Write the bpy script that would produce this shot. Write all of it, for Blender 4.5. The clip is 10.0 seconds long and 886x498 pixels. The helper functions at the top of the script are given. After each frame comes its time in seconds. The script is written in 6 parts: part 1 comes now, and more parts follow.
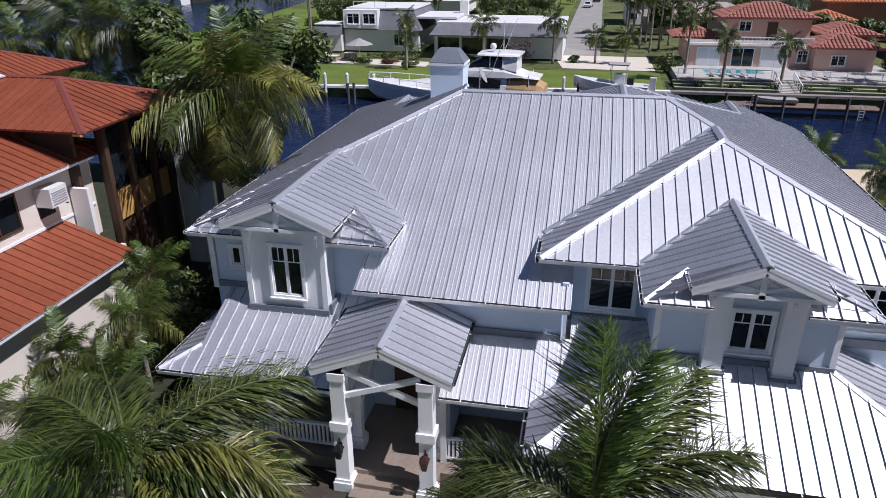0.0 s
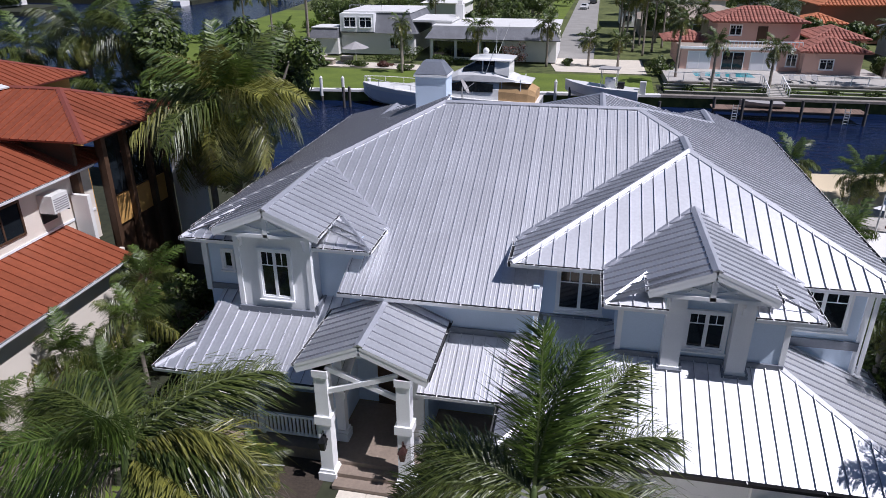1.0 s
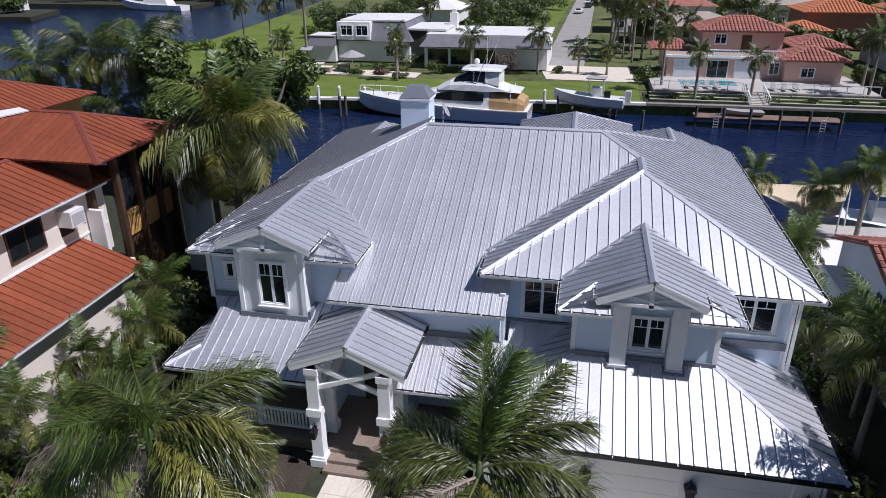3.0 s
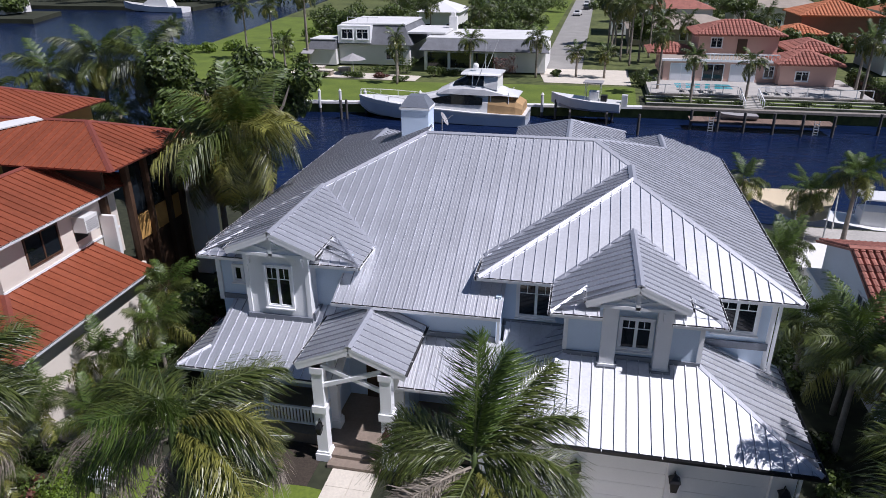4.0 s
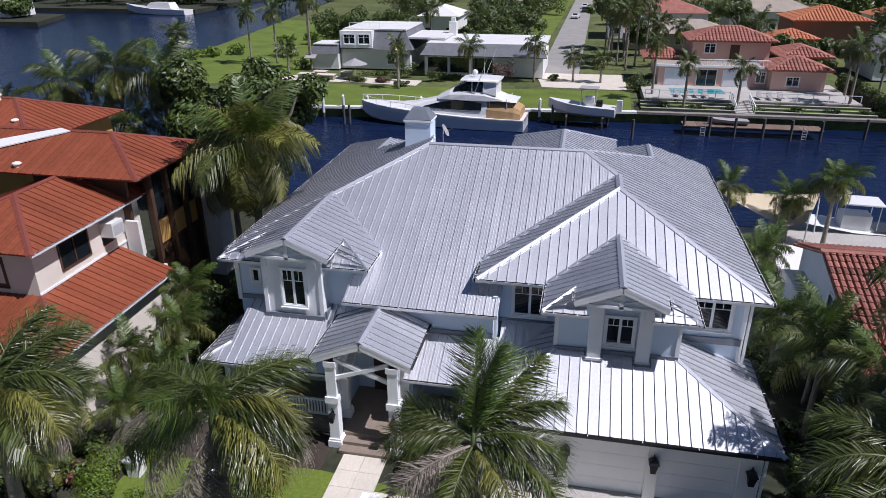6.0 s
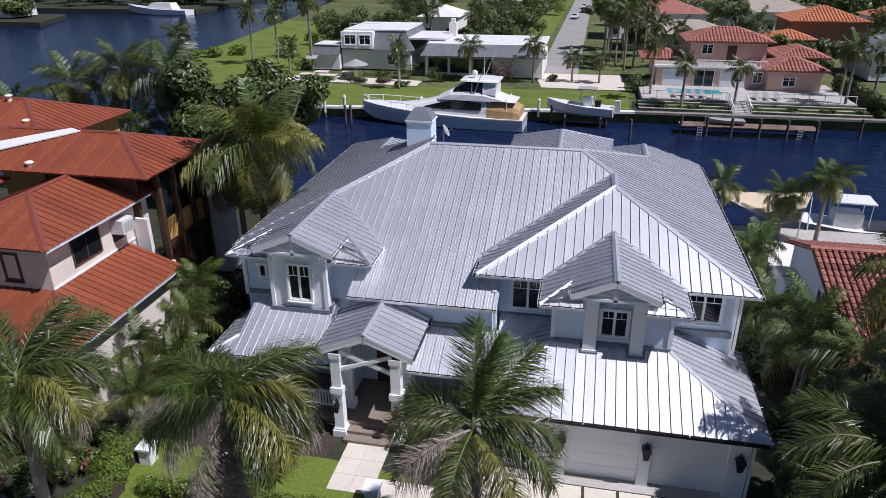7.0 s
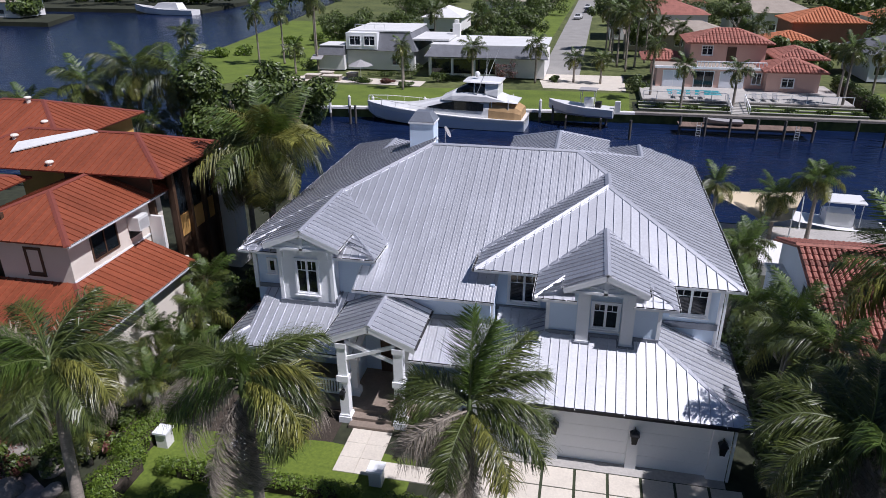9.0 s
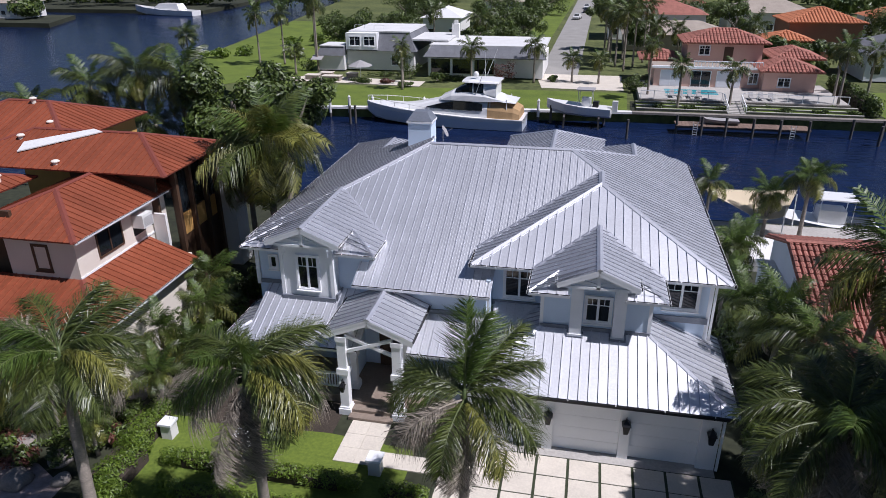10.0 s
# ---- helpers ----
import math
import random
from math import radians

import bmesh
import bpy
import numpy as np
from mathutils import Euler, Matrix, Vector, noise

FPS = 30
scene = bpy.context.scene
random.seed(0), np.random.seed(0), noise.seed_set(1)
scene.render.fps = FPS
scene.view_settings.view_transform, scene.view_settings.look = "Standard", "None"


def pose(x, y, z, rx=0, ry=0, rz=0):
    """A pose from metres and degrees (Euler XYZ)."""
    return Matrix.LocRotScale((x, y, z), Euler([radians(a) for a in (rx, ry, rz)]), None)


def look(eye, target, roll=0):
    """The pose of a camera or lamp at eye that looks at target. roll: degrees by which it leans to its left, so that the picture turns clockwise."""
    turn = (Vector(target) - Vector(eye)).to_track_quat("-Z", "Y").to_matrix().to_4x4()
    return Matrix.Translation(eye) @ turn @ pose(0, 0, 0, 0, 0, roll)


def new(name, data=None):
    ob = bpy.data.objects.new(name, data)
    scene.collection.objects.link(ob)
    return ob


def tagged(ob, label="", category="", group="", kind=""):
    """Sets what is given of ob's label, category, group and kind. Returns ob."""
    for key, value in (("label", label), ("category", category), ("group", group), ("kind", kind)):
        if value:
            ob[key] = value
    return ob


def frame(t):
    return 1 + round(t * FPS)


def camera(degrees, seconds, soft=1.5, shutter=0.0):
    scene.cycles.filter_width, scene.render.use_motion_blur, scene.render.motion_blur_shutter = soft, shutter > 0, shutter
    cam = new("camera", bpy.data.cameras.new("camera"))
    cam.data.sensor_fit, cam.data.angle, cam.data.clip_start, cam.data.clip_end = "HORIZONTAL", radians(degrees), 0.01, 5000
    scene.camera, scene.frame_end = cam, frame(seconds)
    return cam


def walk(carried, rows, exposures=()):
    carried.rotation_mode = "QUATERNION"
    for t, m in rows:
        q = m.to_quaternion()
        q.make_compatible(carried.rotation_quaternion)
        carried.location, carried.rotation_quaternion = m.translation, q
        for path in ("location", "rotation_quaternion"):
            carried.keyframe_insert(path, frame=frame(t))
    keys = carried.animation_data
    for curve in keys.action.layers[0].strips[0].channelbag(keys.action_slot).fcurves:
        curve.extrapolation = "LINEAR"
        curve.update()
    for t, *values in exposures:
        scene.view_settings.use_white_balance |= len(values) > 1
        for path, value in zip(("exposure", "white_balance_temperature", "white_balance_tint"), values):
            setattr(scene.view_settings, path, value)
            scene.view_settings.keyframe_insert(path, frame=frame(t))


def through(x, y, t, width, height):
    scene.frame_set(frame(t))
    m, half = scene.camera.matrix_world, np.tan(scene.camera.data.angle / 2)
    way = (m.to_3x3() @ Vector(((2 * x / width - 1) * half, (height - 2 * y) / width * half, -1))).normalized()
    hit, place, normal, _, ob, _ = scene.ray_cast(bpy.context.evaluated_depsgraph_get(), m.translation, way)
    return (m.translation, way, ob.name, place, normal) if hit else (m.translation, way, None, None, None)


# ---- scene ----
cam = camera(65.9, 10.0, soft=0.5)
PATH = [
    (0, (-0.769, 1.186, 15.288), (-1.138, 2.977, 14.479), -0.2),
    (0.5, (-0.277, 0.646, 15.658), (-0.646, 2.438, 14.849), -0.2),
    (1, (0.174, 0.149, 16.015), (-0.195, 1.94, 15.204), -0.2),
    (1.5, (0.597, -0.377, 16.418), (0.228, 1.413, 15.607), -0.2),
    (2, (0.955, -0.944, 16.825), (0.586, 0.846, 16.014), -0.3),
    (2.5, (1.263, -1.514, 17.233), (0.894, 0.277, 16.421), -0.3),
    (4, (1.76, -3.167, 18.331), (1.392, -1.377, 17.518), -0.3),
    (4.5, (1.842, -3.685, 18.677), (1.474, -1.895, 17.865), -0.2),
    (5, (1.921, -4.206, 19.001), (1.554, -2.416, 18.188), -0.2),
    (5.5, (2.025, -4.77, 19.307), (1.658, -2.98, 18.493), -0.3),
    (7, (2.265, -6.284, 19.78), (1.899, -4.495, 18.965), -0.3),
    (7.5, (2.371, -6.754, 19.915), (2.004, -4.965, 19.1), -0.3),
    (8, (2.482, -7.095, 20.034), (2.108, -5.307, 19.219), -0.3),
    (8.5, (2.615, -7.457, 20.218), (2.24, -5.67, 19.402), -0.3),
    (9, (2.721, -7.765, 20.318), (2.344, -5.979, 19.5), -0.3),
    (9.5, (2.86, -8.133, 20.425), (2.483, -6.347, 19.608), -0.3),
    (10, (3.039, -8.529, 20.492), (2.661, -6.744, 19.674), -0.4),
]
walk(cam, [(t, look(eye, target, roll)) for t, eye, target, roll in PATH], exposures=[(0, -0.20, 5880, 20), (10, -0.20, 5880, 20)])

# ---- light ----
SUN = Vector((0.54, -0.145, 0.85)).normalized()
world = bpy.data.worlds.new("world")
scene.world = world
world.use_nodes = True
wn = world.node_tree
sky = wn.nodes.new("ShaderNodeTexSky")
sky.sky_type, sky.sun_disc = "NISHITA", False
sky.dust_density, sky.ozone_density = 0.0, 1.5
sky.sun_elevation = math.asin(SUN.z)
sky.sun_rotation = math.atan2(SUN.x, SUN.y)
wn.links.new(sky.outputs[0], wn.nodes["Background"].inputs[0])
wn.nodes["Background"].inputs[1].default_value = 0.047
sun_data = bpy.data.lights.new("sun", "SUN")
sun_data.energy, sun_data.angle, sun_data.color = 5.6, radians(0.53), (1.0, 0.96, 0.9)
sun_ob = new("sun", sun_data)
sun_ob.matrix_world = look(SUN * 200, (0, 0, 0))

# ---- materials ----


def material(name, color, rough=0.6, metal=0.0, var=0.15, scale=1.5, fine=30.0, bump=0.0, spec=0.5, obj_var=0.0, island=0.0, stretch=(1, 1, 1), second=None):
    """Painted or natural surface: two scales of noise in the colour, optional relief and piece-to-piece variation."""
    m = bpy.data.materials.new(name)
    m.use_nodes = True
    n, l = m.node_tree.nodes, m.node_tree.links
    b = n["Principled BSDF"]
    b.inputs["Roughness"].default_value, b.inputs["Metallic"].default_value = rough, metal
    b.inputs["Specular IOR Level"].default_value = spec
    co = n.new("ShaderNodeTexCoord")
    mp = n.new("ShaderNodeMapping")
    mp.inputs["Scale"].default_value = stretch
    geo = n.new("ShaderNodeNewGeometry")
    l.new(geo.outputs["Position"], mp.inputs[0])
    n1, n2 = n.new("ShaderNodeTexNoise"), n.new("ShaderNodeTexNoise")
    n1.inputs["Scale"].default_value, n2.inputs["Scale"].default_value = scale, fine
    n1.inputs["Detail"].default_value = 4
    for q in (n1, n2):
        l.new(mp.outputs[0], q.inputs[0])
    add = n.new("ShaderNodeMath")
    add.operation = "ADD"
    l.new(n1.outputs[0], add.inputs[0])
    l.new(n2.outputs[0], add.inputs[1])
    last = add.outputs[0]
    for amount, node, out in ((obj_var, "ShaderNodeObjectInfo", "Random"), (island, None, "Random Per Island")):
        if amount:
            src = n.new(node) if node else geo
            mul = n.new("ShaderNodeMath")
            mul.operation = "MULTIPLY_ADD"
            l.new(src.outputs[out], mul.inputs[0])
            mul.inputs[1].default_value, mul.inputs[2].default_value = amount, -amount / 2
            a2 = n.new("ShaderNodeMath")
            a2.operation = "ADD"
            l.new(last, a2.inputs[0])
            l.new(mul.outputs[0], a2.inputs[1])
            last = a2.outputs[0]
    ramp = n.new("ShaderNodeMapRange")
    ramp.inputs["From Min"].default_value, ramp.inputs["From Max"].default_value = 0.6, 1.4
    l.new(last, ramp.inputs[0])
    mix = n.new("ShaderNodeMix")
    mix.data_type = "RGBA"
    c = Vector(color)
    d = Vector(second) if second else c * (1 + var)
    mix.inputs["A"].default_value = (*(c * (1 - var)), 1)
    mix.inputs["B"].default_value = (*d, 1)
    l.new(ramp.outputs[0], mix.inputs["Factor"])
    l.new(mix.outputs["Result"], b.inputs["Base Color"])
    if bump:
        bp = n.new("ShaderNodeBump")
        bp.inputs["Strength"].default_value, bp.inputs["Distance"].default_value = bump, 0.02
        l.new(add.outputs[0], bp.inputs["Height"])
        l.new(bp.outputs[0], b.inputs["Normal"])
    return m


def leaf_material(name, color, second, through=0.25, rough=0.45):
    m = material(name, color, rough, 0, 0.35, 0.7, 6.0, island=0.5, second=second, spec=0.6)
    n, l = m.node_tree.nodes, m.node_tree.links
    b, out = n["Principled BSDF"], n["Material Output"]
    tr = n.new("ShaderNodeBsdfTranslucent")
    l.new(b.inputs["Base Color"].links[0].from_socket, tr.inputs[0])
    mx = n.new("ShaderNodeMixShader")
    mx.inputs[0].default_value = through
    l.new(b.outputs[0], mx.inputs[1])
    l.new(tr.outputs[0], mx.inputs[2])
    l.new(mx.outputs[0], out.inputs[0])
    return m


ROOF = material("painted_steel", (0.75, 0.76, 0.79), 0.55, 1.0, 0.10, 0.5, 9.0, obj_var=0.5, spec=0.15)
ROOF_CAP = material("painted_steel_cap", (0.68, 0.69, 0.735), 0.56, 0.95, 0.08, 0.8, 14.0, spec=0.15)
# Roof steel darkened for rib sides: their shade is put into the colour.
SEAM_SHADE = material("seam_flank_shade", (0.34, 0.35, 0.385), 0.5, 0.7, 0.12, 1.0, 12.0, spec=0.2)
FLASHING = material("flashing", (0.22, 0.24, 0.28), 0.45, 0.3, 0.15, 2, 15)
SIDING = material("pale_blue_siding", (0.62, 0.73, 0.86), 0.6, 0, 0.06, 0.7, 25, bump=0.05)
TRIM = material("white_trim", (0.86, 0.87, 0.88), 0.5, 0, 0.05, 1.2, 30)
GLASS = material("dark_glass", (0.012, 0.016, 0.02), 0.05, 0, 0.3, 0.6, 3, spec=0.6)
# Near-black for gutter hollows: the shade inside is painted as colour.
TROUGH_SHADE = material("gutter_inside_shade", (0.06, 0.06, 0.065), 0.8, 0, 0.3, 3, 20)
DARK = material("dark_metal", (0.02, 0.02, 0.022), 0.45, 0.4, 0.2, 4, 30)
COPPER = material("aged_copper", (0.085, 0.04, 0.034), 0.5, 0.5, 0.3, 4, 30)
RED_ROOF = material("red_brown_steel", (0.275, 0.078, 0.038), 0.42, 0.15, 0.2, 0.35, 5.0, obj_var=0.4)
RED_CAP = material("red_brown_cap", (0.23, 0.065, 0.045), 0.45, 0.15, 0.12, 0.8, 10)
STUCCO = material("cream_stucco", (0.72, 0.66, 0.58), 0.85, 0, 0.08, 0.6, 40, bump=0.25)
OCHRE = material("ochre_stucco", (0.55, 0.31, 0.09), 0.85, 0, 0.12, 0.8, 40, bump=0.25)
BROWN = material("brown_wood", (0.075, 0.04, 0.022), 0.6, 0, 0.3, 2, 20)
WHITE_WALL = material("white_stucco", (0.75, 0.74, 0.72), 0.8, 0, 0.07, 0.5, 30, bump=0.2)
GREY_WALL = material("grey_white_wall", (0.70, 0.72, 0.77), 0.8, 0, 0.08, 0.5, 20)
SLATE = material("grey_shingle", (0.15, 0.155, 0.17), 0.85, 0, 0.3, 0.8, 8, bump=0.4)
FLAT_ROOF = material("white_membrane", (0.66, 0.66, 0.65), 0.8, 0, 0.12, 0.4, 5)
PINK = material("pink_stucco", (0.66, 0.44, 0.37), 0.85, 0, 0.08, 0.5, 25, bump=0.2)
CLAY = material("clay_tile", (0.29, 0.115, 0.085), 0.75, 0, 0.45, 0.9, 7, island=0.6, bump=0.3)
ORANGE_CLAY = material("orange_clay", (0.46, 0.165, 0.075), 0.75, 0, 0.25, 0.9, 7, bump=0.3)
TAN_ROOF = material("tan_roof", (0.34, 0.29, 0.24), 0.85, 0, 0.2, 0.6, 6, bump=0.3)
LAWN = material("lawn", (0.085, 0.135, 0.014), 0.9, 0, 0.28, 0.25, 6.0, bump=0.6, second=(0.16, 0.215, 0.024))
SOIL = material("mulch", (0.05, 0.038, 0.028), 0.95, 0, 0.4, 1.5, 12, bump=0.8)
GROUND = material("planted_ground", (0.02, 0.027, 0.012), 0.95, 0, 0.5, 0.15, 2, bump=0.8, second=(0.045, 0.05, 0.025))
STONE = material("coral_stone", (0.63, 0.575, 0.485), 0.8, 0, 0.12, 0.9, 12, obj_var=0.18, bump=0.2)
VILLA = material("brown_stucco", (0.30, 0.15, 0.10), 0.85, 0, 0.15, 0.5, 20, bump=0.2)
COURT = material("pinkish_paving", (0.36, 0.29, 0.27), 0.85, 0, 0.35, 0.7, 4, bump=0.4)
FAR_TURF = material("rough_turf", (0.045, 0.07, 0.014), 0.95, 0, 0.4, 0.08, 1.2, bump=0.5, second=(0.15, 0.17, 0.05))
PAVER_JOINT = material("planted_joint", (0.04, 0.05, 0.025), 0.95, 0, 0.3, 3, 20)
CONCRETE = material("concrete", (0.42, 0.40, 0.37), 0.9, 0, 0.2, 0.6, 8, bump=0.25)
ASPHALT = material("pale_asphalt", (0.29, 0.28, 0.26), 0.9, 0, 0.2, 0.3, 6)
PORCH_FLOOR = material("porch_floor", (0.24, 0.19, 0.15), 0.7, 0, 0.2, 1.2, 10)
GEL = material("white_gelcoat", (0.80, 0.80, 0.79), 0.2, 0, 0.04, 0.6, 10)
HULL_BLUE = material("pale_hull", (0.70, 0.75, 0.82), 0.2, 0, 0.05, 0.6, 10)
CANVAS = material("tan_canvas", (0.42, 0.27, 0.13), 0.85, 0, 0.2, 2, 20, bump=0.3)
CANVAS_GREY = material("grey_canvas", (0.33, 0.32, 0.32), 0.85, 0, 0.12, 2, 20)
SAIL = material("beige_shade_cloth", (0.62, 0.52, 0.36), 0.85, 0, 0.08, 1, 20)
TIMBER = material("dock_timber", (0.19, 0.13, 0.10), 0.85, 0, 0.35, 1.2, 9, obj_var=0.4)
PILE = material("dock_pile", (0.08, 0.075, 0.07), 0.85, 0, 0.3, 1.2, 9)
POOL = material("pool_water", (0.06, 0.33, 0.38), 0.08, 0, 0.15, 0.8, 4)
BARK = material("palm_bark", (0.26, 0.225, 0.19), 0.9, 0, 0.35, 1.2, 14, bump=0.7, stretch=(1, 1, 4))
GREEN_SHAFT = material("palm_shaft", (0.08, 0.115, 0.035), 0.5, 0, 0.2, 1.5, 10)
FROND = leaf_material("palm_frond", (0.020, 0.042, 0.008), (0.125, 0.155, 0.032), 0.18, 0.38)
FROND_BRIGHT = leaf_material("palm_frond_bright", (0.035, 0.08, 0.012), (0.14, 0.21, 0.035), 0.25)
FROND_YELLOW = leaf_material("palm_frond_yellow", (0.06, 0.078, 0.016), (0.32, 0.315, 0.07), 0.28, 0.36)
FROND_DRY = leaf_material("palm_frond_dry", (0.13, 0.105, 0.085), (0.46, 0.40, 0.32), 0.15, 0.75)
LEAF = leaf_material("broad_leaf", (0.024, 0.046, 0.009), (0.125, 0.18, 0.03), 0.18)
LEAF_LIGHT = leaf_material("hedge_leaf", (0.08, 0.15, 0.012), (0.20, 0.29, 0.03))
LEAF_RED = leaf_material("red_leaf", (0.10, 0.035, 0.03), (0.20, 0.08, 0.05))
RACHIS = material("frond_rib", (0.10, 0.125, 0.04), 0.5, 0, 0.2, 1, 10)
WHITE_PLASTIC = material("white_plastic", (0.7, 0.7, 0.68), 0.5, 0, 0.06, 3, 20)
ROCK = material("boulder", (0.24, 0.215, 0.19), 0.9, 0, 0.3, 2, 14, bump=0.6)
CAR_WHITE = material("car_white", (0.7, 0.7, 0.7), 0.2, 0.1, 0.03, 1, 5)
CAR_DARK = material("car_dark", (0.05, 0.055, 0.06), 0.2, 0.2, 0.1, 1, 5)

WATER = material("canal_water", (0.0058, 0.0135, 0.046), 0.15, 0, 0.45, 0.02, 0.3, spec=0.1)
wt = WATER.node_tree
wb = wt.nodes.new("ShaderNodeBump")
wb.inputs["Strength"].default_value, wb.inputs["Distance"].default_value = 0.55, 0.25
wz = wt.nodes.new("ShaderNodeTexNoise")
wz.inputs["Scale"].default_value, wz.inputs["Detail"].default_value = 0.9, 5
wm = wt.nodes.new("ShaderNodeMapping")
wm.inputs["Scale"].default_value = (0.6, 1.5, 1)
wg = wt.nodes.new("ShaderNodeNewGeometry")
wt.links.new(wg.outputs["Position"], wm.inputs[0])
wt.links.new(wm.outputs[0], wz.inputs[0])
wt.links.new(wz.outputs[0], wb.inputs["Height"])
wt.links.new(wb.outputs[0], wt.nodes["Principled BSDF"].inputs["Normal"])

# ---- builders ----


def part(name, bm, mat, parent=None, label="", smooth=False):
    """Link a bmesh, or (vertices, faces), as one mesh object."""
    me = bpy.data.meshes.new(name)
    if isinstance(bm, tuple):
        me.from_pydata([tuple(v) for v in bm[0]], [], bm[1])
    else:
        bm.to_mesh(me)
        bm.free()
    for q in mat if isinstance(mat, (list, tuple)) else [mat]:
        me.materials.append(q)
    if smooth:
        me.polygons.foreach_set("use_smooth", [True] * len(me.polygons))
    ob = new(name, me)
    if parent:
        ob.parent = parent
    if label:
        ob["label"] = label
    return ob


def thing(name, label, category, group="", kind="", at=(0, 0, 0)):
    ob = new(name)
    ob.location = at
    ob.empty_display_size = 0.2
    return tagged(ob, label, category, group, kind)


def box(bm, x0, x1, y0, y1, z0, z1):
    v = [bm.verts.new((x, y, z)) for x in (x0, x1) for y in (y0, y1) for z in (z0, z1)]
    for f in ((0, 1, 3, 2), (4, 6, 7, 5), (0, 4, 5, 1), (2, 3, 7, 6), (0, 2, 6, 4), (1, 5, 7, 3)):
        bm.faces.new([v[i] for i in f])
    return bm


def boxes(*rows):
    bm = bmesh.new()
    for r in rows:
        box(bm, *r)
    return bm


def block(name, mat, parent, *rows, label="", bevel=0.0):
    bm = boxes(*rows)
    if bevel:
        bmesh.ops.bevel(bm, geom=list(bm.edges), offset=bevel, segments=1, affect="EDGES")
    return part(name, bm, mat, parent, label)


def beam(bm, a, b, w, h=None):
    """A square bar from a to b."""
    a, b = Vector(a), Vector(b)
    h = h or w
    d = (b - a).normalized()
    s = d.cross(Vector((0, 0, 1)))
    s = s.normalized() if s.length > 1e-4 else Vector((1, 0, 0))
    u = s.cross(d)
    vs = [bm.verts.new(p + s * i * w / 2 + u * j * h / 2) for p in (a, b) for i, j in ((-1, -1), (1, -1), (1, 1), (-1, 1))]
    for f in ((0, 1, 2, 3), (7, 6, 5, 4), (0, 4, 5, 1), (1, 5, 6, 2), (2, 6, 7, 3), (3, 7, 4, 0)):
        bm.faces.new([vs[i] for i in f])
    return bm


def tube(bm, pts, radii, n=8, cap=True):
    """A round tapered tube through pts."""
    rings = []
    for i, p in enumerate(pts):
        p = Vector(p)
        d = (Vector(pts[min(i + 1, len(pts) - 1)]) - Vector(pts[max(i - 1, 0)])).normalized()
        s = d.cross(Vector((0.31, 0.95, 0.05))).normalized()
        u = d.cross(s)
        rings.append([bm.verts.new(p + (s * math.cos(a) + u * math.sin(a)) * radii[i]) for a in [k * math.tau / n for k in range(n)]])
    for a, b in zip(rings, rings[1:]):
        for k in range(n):
            bm.faces.new((a[k], a[(k + 1) % n], b[(k + 1) % n], b[k]))
    if cap:
        bm.faces.new(rings[0][::-1])
        bm.faces.new(rings[-1])
    return bm


def clip(poly, axis, value, keep_more):
    out = []
    for a, b in zip(poly, poly[1:] + poly[:1]):
        da, db = (a[axis] - value, b[axis] - value) if keep_more else (value - a[axis], value - b[axis])
        if da >= 0:
            out.append(a)
        if (da > 0 > db) or (da < 0 < db):
            f = da / (da - db)
            out.append((a[0] + f * (b[0] - a[0]), a[1] + f * (b[1] - a[1])))
    return out


def prism(poly3, n, low, high):
    """Vertices and faces of a flat slab over poly3, between two heights along n."""
    k = len(poly3)
    v = [p + n * low for p in poly3] + [p + n * high for p in poly3]
    return v, [tuple(range(k, 2 * k)), tuple(range(k - 1, -1, -1))] + [(i, (i + 1) % k, k + (i + 1) % k, k + i) for i in range(k)]


